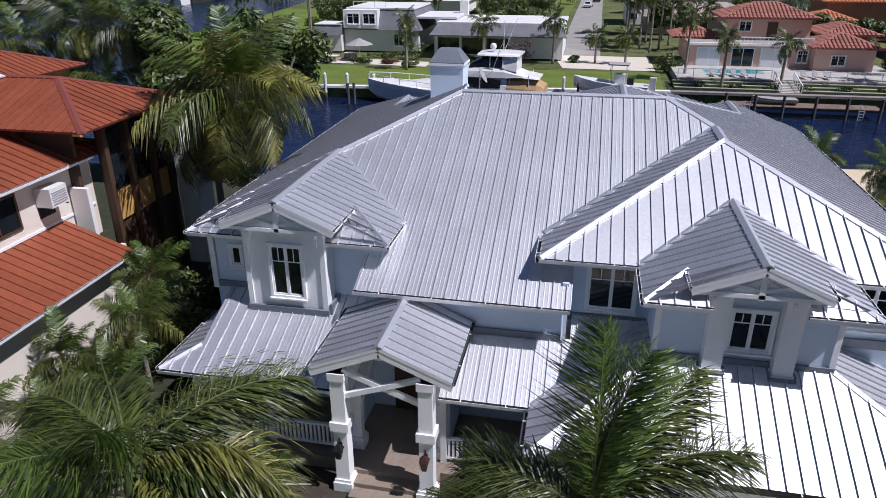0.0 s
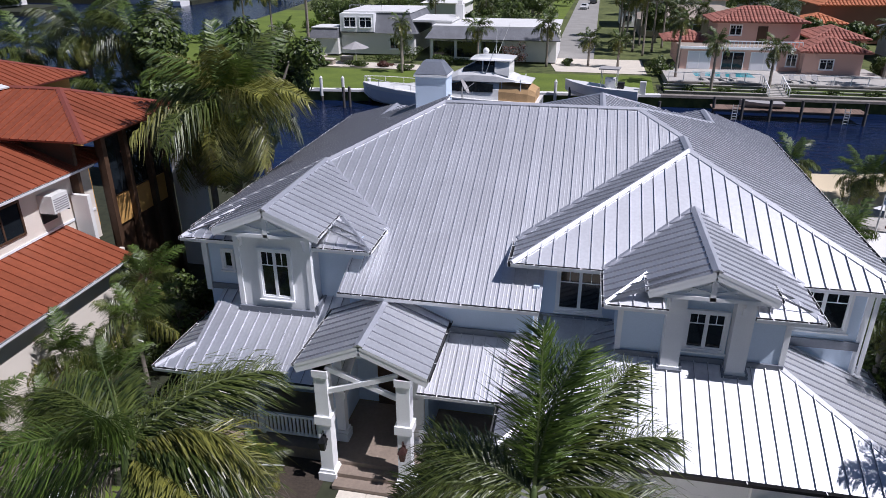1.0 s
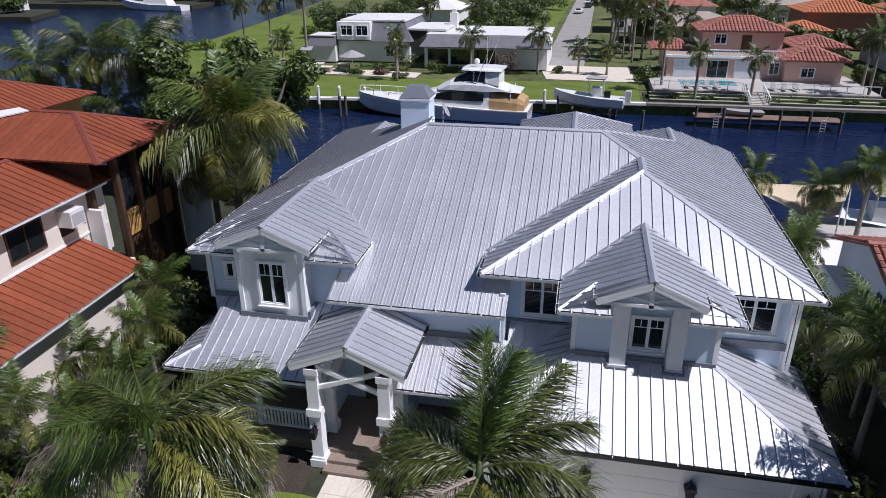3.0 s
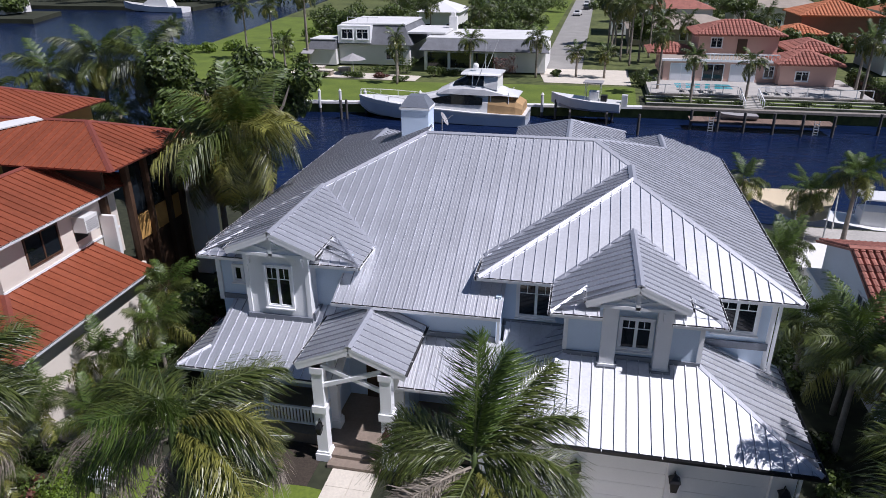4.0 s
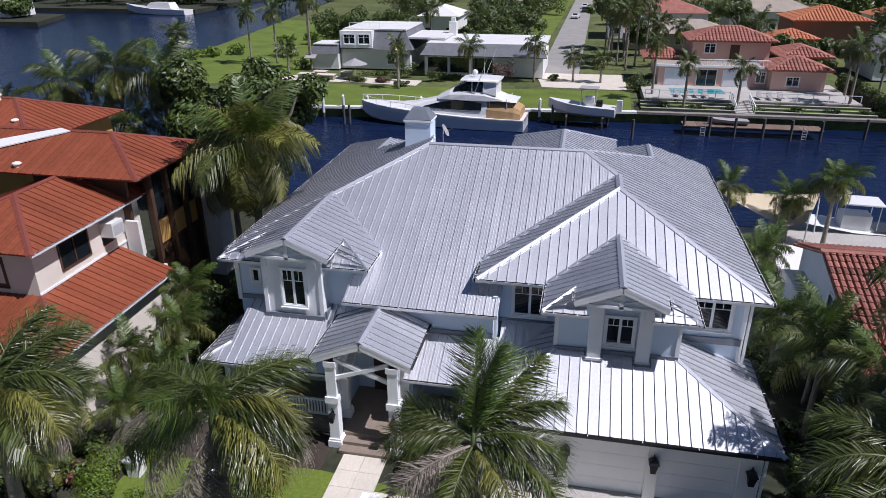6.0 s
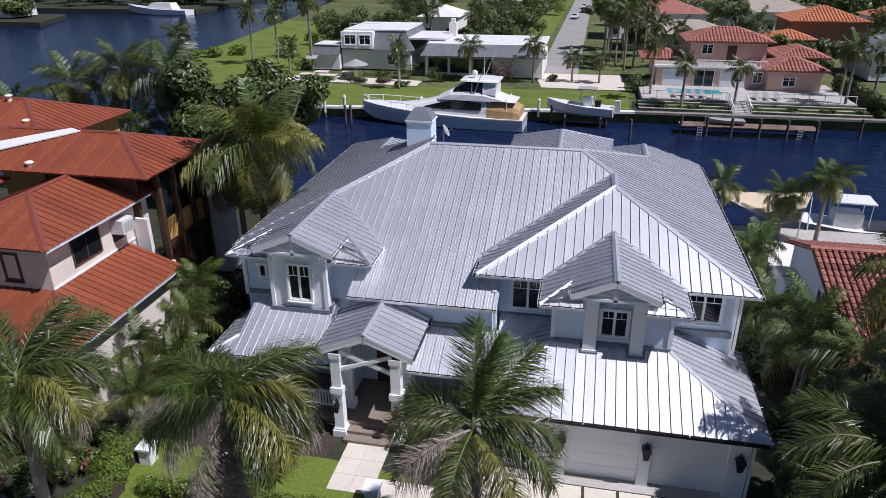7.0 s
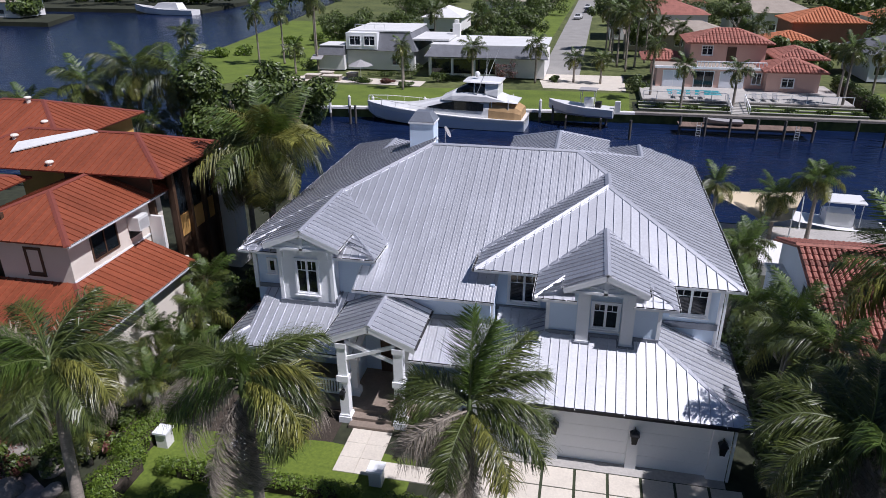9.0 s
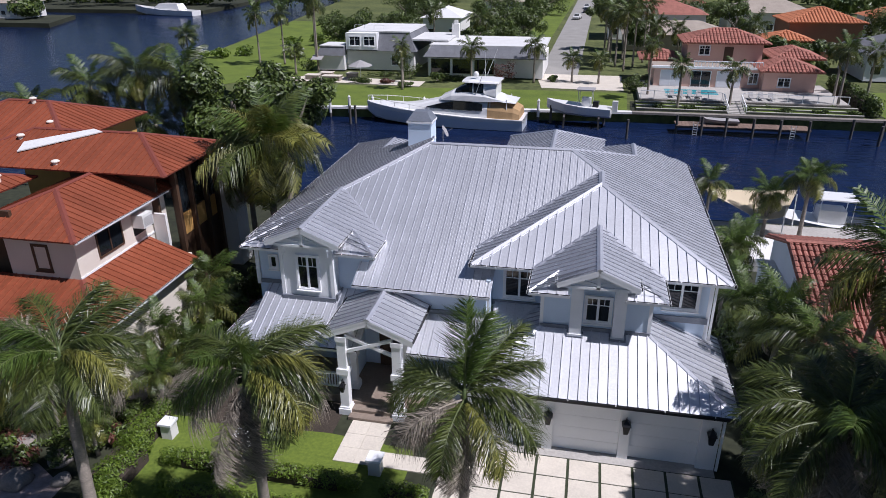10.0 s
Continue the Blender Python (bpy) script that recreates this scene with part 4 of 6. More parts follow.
for x, y in ((12.4, 46.4), (19.5, 45.9), (16.0, 42.3), (18.0, 42.6)):
    bm = bmesh.new()
    tube(bm, [(x, min(y, 45.5), 0), (x, y, 2.6)], [0.05, 0.04], 8)
    part("post", bm, WHITE_PLASTIC, sail)
dish = thing("satellite_dish", "grey satellite dish on the roof beside the chimney", "satellite dish", at=(-5.2, 30.6, 9.5))
bm = bmesh.new()
bmesh.ops.create_cone(bm, cap_ends=False, segments=20, radius1=0.08, radius2=0.36, depth=0.1, matrix=Matrix.Translation((0.1, 0, 0.75)) @ Matrix.Rotation(radians(60), 4, "Y"))
part("reflector", bm, CANVAS_GREY, dish)
bm = bmesh.new()
tube(bm, [(0, 0, 0), (0, 0, 0.75)], [0.03, 0.03], 6)
tube(bm, [(0.1, 0, 0.6), (0.55, 0, 0.95)], [0.015, 0.015], 5)
part("mast", bm, CANVAS_GREY, dish)

# ---- far bank: sea wall, docks ----
seawall = thing("sea_wall", "white-capped concrete sea wall across the canal", "sea wall", kind="structure")


def cap_run(a, b):
    bm = bmesh.new()
    beam(bm, (*a, -0.2), (*b, -0.2), 0.9, 0.28)
    part("coping", bm, ROCK if a[0] > 8 else WHITE_WALL, seawall)


cap_run((-37, 80.3), (-3, 83.7))
cap_run((-3, 83.7), (9, 84.7))
cap_run((9, 84.7), (70, 85.7))
pile = None
for x, y, white in ((-35.4, 80.1, 1), (-31.6, 80.5, 1), (-28.9, 80.8, 1), (-25.6, 81.0, 1), (-18.5, 81.6, 1), (-12.3, 82.3, 1), (-3.2, 83.0, 1), (-27.6, 77.2, 0), (-27.0, 77.6, 0), (8.1, 75.8, 0), (5.4, 82.8, 0), (-1.5, 82.3, 0), (14.2, 79.4, 0), (17.1, 79.0, 0), (19.9, 78.9, 0), (23.0, 78.8, 0), (26.0, 78.6, 0), (29.2, 78.6, 0), (34.5, 80.5, 0), (37.8, 80.4, 0), (36.6, 77.6, 0)):
    t = thing("dock_pile", "white-sleeved dock pile with a cap" if white else "dark timber dock pile in the water", "pile", "dock piles", at=(x, y, 0))
    bm = bmesh.new()
    top = 1.25 if white else 0.9
    tube(bm, [(0, 0, -2.2), (0, 0, -0.9 if white else top)], [0.16, 0.16], 10)
    part("shaft", bm, PILE, t)
    if white:
        bm = bmesh.new()
        tube(bm, [(0, 0, -0.9), (0, 0, top), (0, 0, top + 0.02), (0, 0, top + 0.3)], [0.19, 0.19, 0.23, 0.03], 10)
        part("sleeve", bm, WHITE_PLASTIC, t)
dock = thing("dock", "brown timber dock along the far bank", "dock")
for i in range(38):
    x = 14.1 + i * 0.41
    part("plank", boxes((x, x + 0.38, 79.1, 81.5, -0.42, -0.34)), TIMBER, dock)
part("beam", boxes((14.1, 29.6, 79.2, 79.4, -0.66, -0.42)), PILE, dock)
for x in (16.1, 27.3):
    l = part("ladder", boxes((x, x + 0.06, 78.95, 79.05, -1.6, 0.2), (x + 0.5, x + 0.56, 78.95, 79.05, -1.6, 0.2), *[(x, x + 0.56, 78.95, 79.03, -1.4 + 0.3 * j, -1.34 + 0.3 * j) for j in range(5)]), WHITE_PLASTIC, dock)
terrace = thing("terrace", "pale pool terrace with stepped retaining walls", "terrace", kind="structure")
for wy, wz in ((86.3, 0.05), (87.6, 0.22), (88.9, 0.40)):
    for x0, x1 in ((9.6, 21.1), (23.5, 37.6)):
        w = part("retaining_wall", boxes((x0, x1, wy, wy + 0.3, -0.3, wz)), ROCK, terrace, "dark stacked stone bank wall")
        part("coping", boxes((x0, x1, wy - 0.04, wy + 0.24, wz, wz + 0.07)), CONCRETE, w)
        part("planted_tier", boxes((x0, x1, wy + 0.3, wy + 1.3, -0.3, wz - 0.05)), LAWN if wy < 88 else GROUND, terrace, "narrow planted strip")
part("terrace_slab", boxes((10.2, 37.0, 90.2, 104.0, -0.3, 0.62)), CONCRETE, terrace)
part("retaining_wall", boxes((10.2, 21.1, 90.0, 90.19, -0.3, 0.56), (23.5, 37.0, 90.0, 90.19, -0.3, 0.56)), ROCK, terrace, "dark stacked stone bank wall")
part("pool_water", boxes((14.0, 21.2, 94.2, 97.6, 0.6, 0.63)), POOL, terrace)
for i in range(8):
    part("step", boxes((21.2, 23.4, 85.9 + i * 0.55, 86.5 + i * 0.55, -0.3, -0.1 + 0.09 * i)), CONCRETE, terrace)
for x in (21.2, 23.4):
    sr = part("stair_rail", beam(bmesh.new(), (x, 85.9, 0.75), (x, 90.2, 1.6), 0.09), TRIM, terrace, "white stair handrail")
    for i in range(5):
        q = i / 4
        part("post", boxes((x - 0.04, x + 0.04, 85.9 + 4.2 * q, 85.98 + 4.2 * q, -0.1 + 0.6 * q, 0.75 + 0.83 * q)), TRIM, sr)
patch("lawn_side", [(40.2, 86.4), (70, 87.0), (70, 104), (40.2, 104)], -0.185, LAWN, "green lawn beyond the tall hedge", "lawn")
fence = thing("pool_fence", "white post and rail fence of the pool terrace", "fence")
for x0, x1 in ((10.3, 21.0), (23.6, 36.8)):
    n = round((x1 - x0) / 1.8)
    for i in range(n + 1):
        x = x0 + (x1 - x0) * i / n
        part("post", boxes((x - 0.04, x + 0.04, 90.3, 90.38, 0.62, 1.7)), TRIM, fence)
    part("rail", boxes((x0, x1, 90.31, 90.37, 1.62, 1.7)), TRIM, fence)
for i in range(7):
    lx = 14.6 + i * 1.2 if i < 4 else 25.0 + (i - 4) * 1.3
    t = thing("sun_lounger", "pale poolside lounger on the terrace", "lounger", "poolside loungers", at=(lx, 91.8, 0.62))
    part("mattress", boxes((-0.3, 0.3, -0.9, 0.5, 0.3, 0.38)), CANVAS_GREY, t)
    part("backrest", prism([Vector((-0.3, 0.5, 0.33)), Vector((0.3, 0.5, 0.33)), Vector((0.3, 1.0, 0.8)), Vector((-0.3, 1.0, 0.8))], Vector((0, -0.7, 0.7)), 0, 0.06), CANVAS_GREY, t)
    for a in (-0.26, 0.22):
        for b in (-0.85, 0.4):
            part("leg", boxes((a, a + 0.04, b, b + 0.04, 0, 0.3)), WHITE_PLASTIC, t)


# ---- pink house ----
pink = thing("pink_house", "pink stucco house with red clay tile roofs and a pool terrace", "house")
ps = lambda pts: tslope(pts, pink, CLAY, 0.5, 0.13)
pc = lambda a, b: cap(pink, a, b, CLAY, 0.2, 0.06, "ridge_tile", 0.1)
block("upper_wall", PINK, pink, (17.6, 28.4, 105.0, 113.0, 3.4, 6.35))
block("lower_wall", PINK, pink, (12.6, 27.6, 100.0, 113.0, 0.6, 3.4))
block("garage_wall", PINK, pink, (27.6, 34.6, 98.2, 108.0, 0.6, 3.4))
block("parapet", TRIM, pink, (12.2, 27.6, 99.6, 100.0, 3.3, 3.6), (18.0, 27.6, 99.7, 99.9, 4.3, 4.42))
block("balcony_floor", TAN_ROOF, pink, (12.4, 27.6, 99.9, 105.0, 3.4, 3.46))
for i in range(20):
    x = 18.1 + i * 0.5
    part("baluster", boxes((x, x + 0.08, 99.75, 99.85, 3.6, 4.3)), TRIM, pink)
hip_roof(ps, pc, 16.7, 29.3, 104.2, 113.8, 6.35, 0.36)
hip_roof(ps, pc, 26.9, 35.4, 97.4, 106.0, 3.45, 0.36)
hip_roof(ps, pc, 29.5, 37.0, 103.5, 113.0, 4.4, 0.34)
hip_roof(ps, pc, 10.6, 17.5, 105.2, 113.0, 3.6, 0.34)
for a, b in ((13.6, 16.4), (18.0, 20.6), (21.6, 24.8)):
    w = block("sliding_door", TRIM, pink, (a - 0.12, b + 0.12, 99.93, 99.99, 0.62, 3.0))
    block("pane", GLASS if a > 17 and a < 19 else GREY_WALL, w, (a, (a + b) / 2 - 0.05, 99.9, 99.94, 0.7, 2.9), ((a + b) / 2 + 0.05, b, 99.9, 99.94, 0.7, 2.9))
window(pink, 19.3, 20.8, 104.98, 4.6, 5.9, 2)
block("balcony_door", BROWN, pink, (22.9, 24.2, 104.93, 104.99, 3.5, 5.8))
window(pink, 26.0, 27.2, 99.97, 1.3, 2.8, 2)
window(pink, 29.6, 31.2, 98.17, 1.3, 2.5, 2)

# ---- white and grey house ----
wh = thing("white_house", "long white house with grey shingle skirts and flat white roofs", "house")
block("wall", WHITE_WALL, wh, (-23.6, -4.4, 106.0, 120.0, 0, 3.2))
block("wall", WHITE_WALL, wh, (-39.2, -27.0, 110.0, 124.0, 0, 3.4))
v, f = prism([Vector(p) for p in ((-24.2, 105.2, 3.1), (-3.8, 105.2, 3.1), (-4.8, 107.8, 4.7), (-23.2, 107.8, 4.7))], Vector((0, -0.3, 0.9)).normalized(), 0, 0.12)
part("shingle_skirt", (v, f), SLATE, wh)
block("flat_roof", FLAT_ROOF, wh, (-23.6, -4.2, 107.6, 120.5, 4.5, 4.85))
block("flat_roof", FLAT_ROOF, wh, (-28.0, -21.0, 110.5, 121.0, 5.0, 5.3))
fr = [(-39.8, 109.4, 3.3), (-26.4, 109.4, 3.3), (-26.4, 124.6, 3.3), (-39.8, 124.6, 3.3), (-38.6, 111.0, 6.3), (-28.0, 111.0, 6.3), (-28.0, 123.0, 6.3), (-38.6, 123.0, 6.3)]
part("mansard", (fr, [(0, 1, 5, 4), (1, 2, 6, 5), (2, 3, 7, 6), (3, 0, 4, 7), (4, 5, 6, 7), (3, 2, 1, 0)]), SLATE, wh)
block("flat_roof", FLAT_ROOF, wh, (-38.9, -27.8, 110.8, 123.2, 6.28, 6.5))
block("dormer", TRIM, wh, (-39.0, -33.4, 109.2, 112.0, 3.5, 6.27))
for x in (-38.3, -35.7):
    window(wh, x, x + 1.9, 109.18, 4.2, 5.7, 2)
pf = [(-44.4, 108.2, 2.5), (-39.3, 108.2, 2.5), (-39.3, 114.0, 2.5), (-44.4, 114.0, 2.5), (-43.6, 109.0, 4.0), (-39.3, 109.0, 4.0), (-39.3, 113.4, 4.0), (-43.6, 113.4, 4.0)]
part("porch_mansard", (pf, [(0, 1, 5, 4), (1, 2, 6, 5), (2, 3, 7, 6), (3, 0, 4, 7), (4, 5, 6, 7), (3, 2, 1, 0)]), SLATE, wh)
block("porch_wall", WHITE_WALL, wh, (-44.0, -39.3, 108.6, 113.8, 0, 2.5))
block("porch_top", FLAT_ROOF, wh, (-43.8, -39.3, 108.8, 113.6, 4.0, 4.15))
aw = [Vector((-44.9, 107.0, 1.9)), Vector((-42.9, 107.0, 1.9)), Vector((-42.9, 108.5, 2.5)), Vector((-44.9, 108.5, 2.5))]
part("awning", prism(aw, Vector((0, -0.37, 0.93)), 0, 0.05), CANVAS_GREY, wh, "grey canvas awning")
for rx in (-38.4, -36.6, -34.8, -33.0):
    block("roof_rail", TRIM, wh, (rx, rx + 0.07, 112.6, 112.67, 6.5, 7.3))
block("roof_rail", TRIM, wh, (-38.4, -32.9, 112.6, 112.67, 7.24, 7.3))
for i, x in enumerate((-23.0, -19.3, -15.6)):
    w = block("porch_screen", GLASS, wh, (x, x + 3.2, 105.92, 105.98, 0.5, 2.8))
for x in (-23.2, -19.55, -15.85, -12.2):
    block("porch_post", TRIM, wh, (x - 0.15, x + 0.15, 105.75, 105.95, 0, 3.1))
for x in (-31.0,):
    window(wh, x, x + 1.6, 109.98, 0.9, 2.6, 2)
block("chimney", WHITE_WALL, wh, (-21.7, -20.4, 117.3, 118.6, 4.5, 7.2), (-21.4, -20.7, 117.6, 118.3, 7.2, 7.8))
umb = thing("patio_umbrella", "grey canvas patio umbrella on the far terrace", "umbrella", at=(-34.0, 101.5, -0.18))
bm = bmesh.new()
bmesh.ops.create_cone(bm, cap_ends=False, segments=8, radius1=2.1, radius2=0.1, depth=0.9, matrix=Matrix.Translation((0, 0, 2.7)))
part("canopy", bm, CANVAS_GREY, umb)
bm = bmesh.new()
tube(bm, [(0, 0, 0), (0, 0, 3.2)], [0.05, 0.04], 8)
part("pole", bm, TRIM, umb)
for x, y, w in ((-42, 100.5, 2.2), (-38.5, 100.0, 3.0), (-40.5, 103, 2.0), (-36, 103, 1.6)):
    t = thing("stone_planter", "brown stone garden planter on the terrace", "planter", "terrace planters", at=(x, y, -0.18))
    part("wall", boxes((-w / 2, w / 2, -0.7, 0.7, 0, 0.7)), TAN_ROOF, t)
    part("coping", boxes((-w / 2 - 0.1, w / 2 + 0.1, -0.8, 0.8, 0.7, 0.8)), STONE, t)


# ---- houses further off ----
def far_house(x0, x1, y0, y1, z0, h, wall_mat, roof_mat, k, label, tiled=False):
    t = thing("distant_house", label, "house", "houses beyond the far bank")
    part("wall", boxes((x0 + 0.6, x1 - 0.6, y0 + 0.6, y1 - 0.6, z0, h)), wall_mat, t)
    r = min(x1 - x0, y1 - y0) / 2
    if x1 - x0 > y1 - y0:
        a, b = (x0 + r, (y0 + y1) / 2, h + k * r), (x1 - r, (y0 + y1) / 2, h + k * r)
    else:
        a, b = ((x0 + x1) / 2, y0 + r, h + k * r), ((x0 + x1) / 2, y1 - r, h + k * r)
    c = [(x0, y0, h), (x1, y0, h), (x1, y1, h), (x0, y1, h)]
    fs = [(0, 1, 5, 4), (1, 2, 5), (2, 3, 4, 5), (3, 0, 4)] if x1 - x0 > y1 - y0 else [(0, 1, 4), (1, 2, 5, 4), (2, 3, 5), (3, 0, 4, 5)]
    if tiled:
        hip_roof(lambda pts: tslope(pts, t, roof_mat, 0.6, 0.15), lambda p, q: cap(t, p, q, roof_mat, 0.22, 0.06, "ridge_tile", 0.12), x0, x1, y0, y1, h, k)
    else:
        part("roof", (c + [a, b], fs + [(3, 2, 1, 0)]), roof_mat, t)
    n = max(2, int((x1 - x0) / 4))
    for i in range(n):
        x = x0 + (x1 - x0) * (i + 0.5) / n
        w = part("window", boxes((x - 0.8, x + 0.8, y0 + 0.52, y0 + 0.6, z0 + 1.0, min(h - 0.4, z0 + 2.4))), TRIM, t)
        part("pane", boxes((x - 0.7, x + 0.7, y0 + 0.48, y0 + 0.52, z0 + 1.1, min(h - 0.5, z0 + 2.3))), GLASS, w)
    return t


far_house(39, 53, 137, 150, 0, 6.3, VILLA, ORANGE_CLAY, 0.36, "orange tile-roofed villa among trees", True)
far_house(33.5, 42, 128, 136.5, 0, 4.0, VILLA, ORANGE_CLAY, 0.34, "low orange tile-roofed wing of a villa", True)
far_house(9, 31, 141, 154, 0, 3.2, TAN_ROOF, TAN_ROOF, 0.35, "low house with a tan tile roof")
far_house(6, 28, 158, 172, 0, 5.6, WHITE_WALL, CLAY, 0.35, "white two-storey house with a red roof")
far_house(45, 66, 112, 126, 0, 4.2, GREY_WALL, SLATE, 0.42, "grey shingle-roofed house behind a hedge")
far_house(-36, -26, 152, 166, 0, 4.8, WHITE_WALL, FLAT_ROOF, 0.4, "white pavilion with a pyramid roof")
far_house(34, 54, 172, 186, 0, 5.0, WHITE_WALL, TAN_ROOF, 0.4, "pale house with a tan roof among trees")
far_house(-30, -14, 205, 220, 0, 4.5, WHITE_WALL, TAN_ROOF, 0.4, "pale house with a tan roof among trees")
far_house(14, 34, 205, 222, 0, 4.5, WHITE_WALL, CLAY, 0.4, "pale house with a red tile roof among trees")
far_house(60, 84, 150, 168, 0, 5.5, WHITE_WALL, ORANGE_CLAY, 0.4, "pale house with an orange roof among trees")
far_house(-190, -168, 180, 192, 0, 4.5, WHITE_WALL, TAN_ROOF, 0.4, "pale house on the distant shore")


# ---- cars, boats ----
def car(x, y, rz, mat, label):
    t = thing("car", label, "car", "parked cars", at=(x, y, -0.2))
    t.rotation_euler = (0, 0, radians(rz))
    prof = [(-2.2, 0.35), (-2.25, 0.75), (-2.0, 0.95), (-1.3, 1.02), (-0.8, 1.5), (0.9, 1.52), (1.6, 1.0), (2.2, 0.92), (2.25, 0.4)]
    v = [(a, s * (0.88 if z < 1.1 else 0.7), z) for s in (-1, 1) for a, z in prof]
    n = len(prof)
    part("body", (v, [tuple(range(n - 1, -1, -1)), tuple(range(n, 2 * n))] + [(i, (i + 1) % n, n + (i + 1) % n, n + i) for i in range(n)]), mat, t)
    part("windscreen", ([(-1.28, -0.72, 1.06), (-1.28, 0.72, 1.06), (-0.84, 0.62, 1.47), (-0.84, -0.62, 1.47)], [(0, 1, 2, 3)]), GLASS, t)
    for a in (-1.4, 1.4):
        for b in (-0.85, 0.85):
            bm = bmesh.new()
            bmesh.ops.create_cone(bm, cap_ends=True, segments=14, radius1=0.34, radius2=0.34, depth=0.22, matrix=Matrix.Translation((a, b, 0.34)) @ Matrix.Rotation(math.pi / 2, 4, "X"))
            part("wheel", bm, DARK, t)


car(-1.6, 205, 80, CAR_WHITE, "white pickup parked at the street edge")
car(0.8, 226, 85, CAR_DARK, "dark car standing in the street")
car(0.6, 240, 85, CAR_WHITE, "white car standing in the street")


def hull(length, beam_w, sections):
    """Half-breadth stations from stern (0) to bow (1): (s, breadth at deck, deck height, breadth at chine, chine height)."""
    v, f = [], []
    for s, bd, zd, bc, zc in sections:
        x = s * length
        v += [(x, -bd * beam_w / 2, zd), (x, -bc * beam_w / 2, zc), (x, 0, zc - 0.35), (x, bc * beam_w / 2, zc), (x, bd * beam_w / 2, zd)]
    m = len(sections)
    for i in range(m - 1):
        for j in range(4):
            f.append((i * 5 + j, i * 5 + j + 1, (i + 1) * 5 + j + 1, (i + 1) * 5 + j))
        f.append((i * 5 + 4, i * 5, (i + 1) * 5, (i + 1) * 5 + 4))
    f.append((0, 4, 3, 2, 1))
    return v, f


yacht = thing("motor_yacht", "white sport-fishing yacht moored along the far sea wall", "boat", at=(-4.6, 79.0, WATER_Z))
yacht.rotation_euler = (0, 0, radians(180 - 3))
yacht.scale = (1.06, 1.0, 1.05)
STATIONS = [(0, 0.90, 1.30, 0.84, 0.05), (0.12, 0.95, 1.32, 0.88, 0.05), (0.3, 1.0, 1.40, 0.9, 0.05), (0.5, 1.0, 1.60, 0.86, 0.08), (0.65, 0.95, 1.80, 0.74, 0.12), (0.78, 0.80, 1.98, 0.52, 0.2), (0.88, 0.56, 2.12, 0.3, 0.35), (0.95, 0.30, 2.22, 0.13, 0.7), (1.0, 0.03, 2.32, 0.02, 1.5)]
part("hull", hull(20.2, 5.2, STATIONS), HULL_BLUE, yacht, "pale blue-white hull", smooth=False)
part("sheer_band", hull(20.24, 5.24, [(q, bd + 0.004, zd + 0.02, bd - 0.01 + 0.0, zd - 0.32) for q, bd, zd, bc, zc in STATIONS]), GEL, yacht, "white sheer band")
part("deck", hull(20.28, 5.3, [(q, bd + 0.01, zd + 0.14, bd + 0.01, zd + 0.03) for q, bd, zd, bc, zc in STATIONS]), GEL, yacht)


def shell(parent, name, mat, x0, x1, x2, x3, w0, w1, z0, z1, label=""):
    """A cabin block: base from x0 to x3, top from x1 to x2, narrowing upward."""
    v = [(x0, -w0, z0), (x3, -w0, z0), (x3, w0, z0), (x0, w0, z0), (x1, -w1, z1), (x2, -w1, z1), (x2, w1, z1), (x1, w1, z1)]
    return part(name, (v, [(0, 1, 5, 4), (1, 2, 6, 5), (2, 3, 7, 6), (3, 0, 4, 7), (4, 5, 6, 7), (3, 2, 1, 0)]), mat, parent, label)


def loft(parent, name, mat, rows, label="", smooth=True):
    """A rounded cabin form: rows (x, half width at foot, half width at top, foot, top) from stern to bow."""
    v, f = [], []
    for x, w0, w1, z0, z1 in rows:
        for c, h in ((-1, 0), (-0.98, 0.55), (-0.86, 0.9), (-0.5, 1.0), (0.5, 1.0), (0.86, 0.9), (0.98, 0.55), (1, 0)):
            v.append((x, c * (w0 + (w1 - w0) * h), z0 + (z1 - z0) * h))
    for i in range(len(rows) - 1):
        f += [(i * 8 + j, i * 8 + j + 1, i * 8 + j + 9, i * 8 + j + 8) for j in range(7)]
    f += [tuple(range(8)), tuple(range(len(v) - 1, len(v) - 9, -1))]
    return part(name, (v, f), mat, parent, label, smooth=False)


loft(yacht, "trunk_cabin", GEL, [(4.3, 2.3, 2.0, 1.4, 3.55), (7.5, 2.3, 2.0, 1.5, 3.7), (9.5, 2.25, 1.9, 1.6, 3.55), (11.5, 2.1, 1.7, 1.75, 3.05), (13.5, 1.85, 1.4, 1.9, 2.6), (15.5, 1.4, 1.0, 2.05, 2.35), (17.2, 0.8, 0.5, 2.15, 2.2)])
for sd in (-1, 1):
    v = []
    for x, lo, hi, w in ((4.9, 2.35, 3.1, 2.2), (6.5, 2.3, 3.3, 2.2), (8.5, 2.3, 3.28, 2.16), (10.0, 2.32, 3.0, 2.09), (11.2, 2.36, 2.66, 2.03), (11.9, 2.42, 2.46, 1.98)):
        v += [(x, sd * (w + 0.09), lo), (x, sd * (w - 0.03), hi)]
    k = len(v)
    v += [(x, yy - sd * 0.3, q) for x, yy, q in v]
    f = []
    for i in range(0, k - 2, 2):
        f += [(i, i + 2, i + 3, i + 1), (k + i, k + i + 1, k + i + 3, k + i + 2), (i, k + i, k + i + 2, i + 2), (i + 1, i + 3, k + i + 3, k + i + 1)]
    part("saloon_window", (v, f), GLASS, yacht, "dark tinted saloon window")
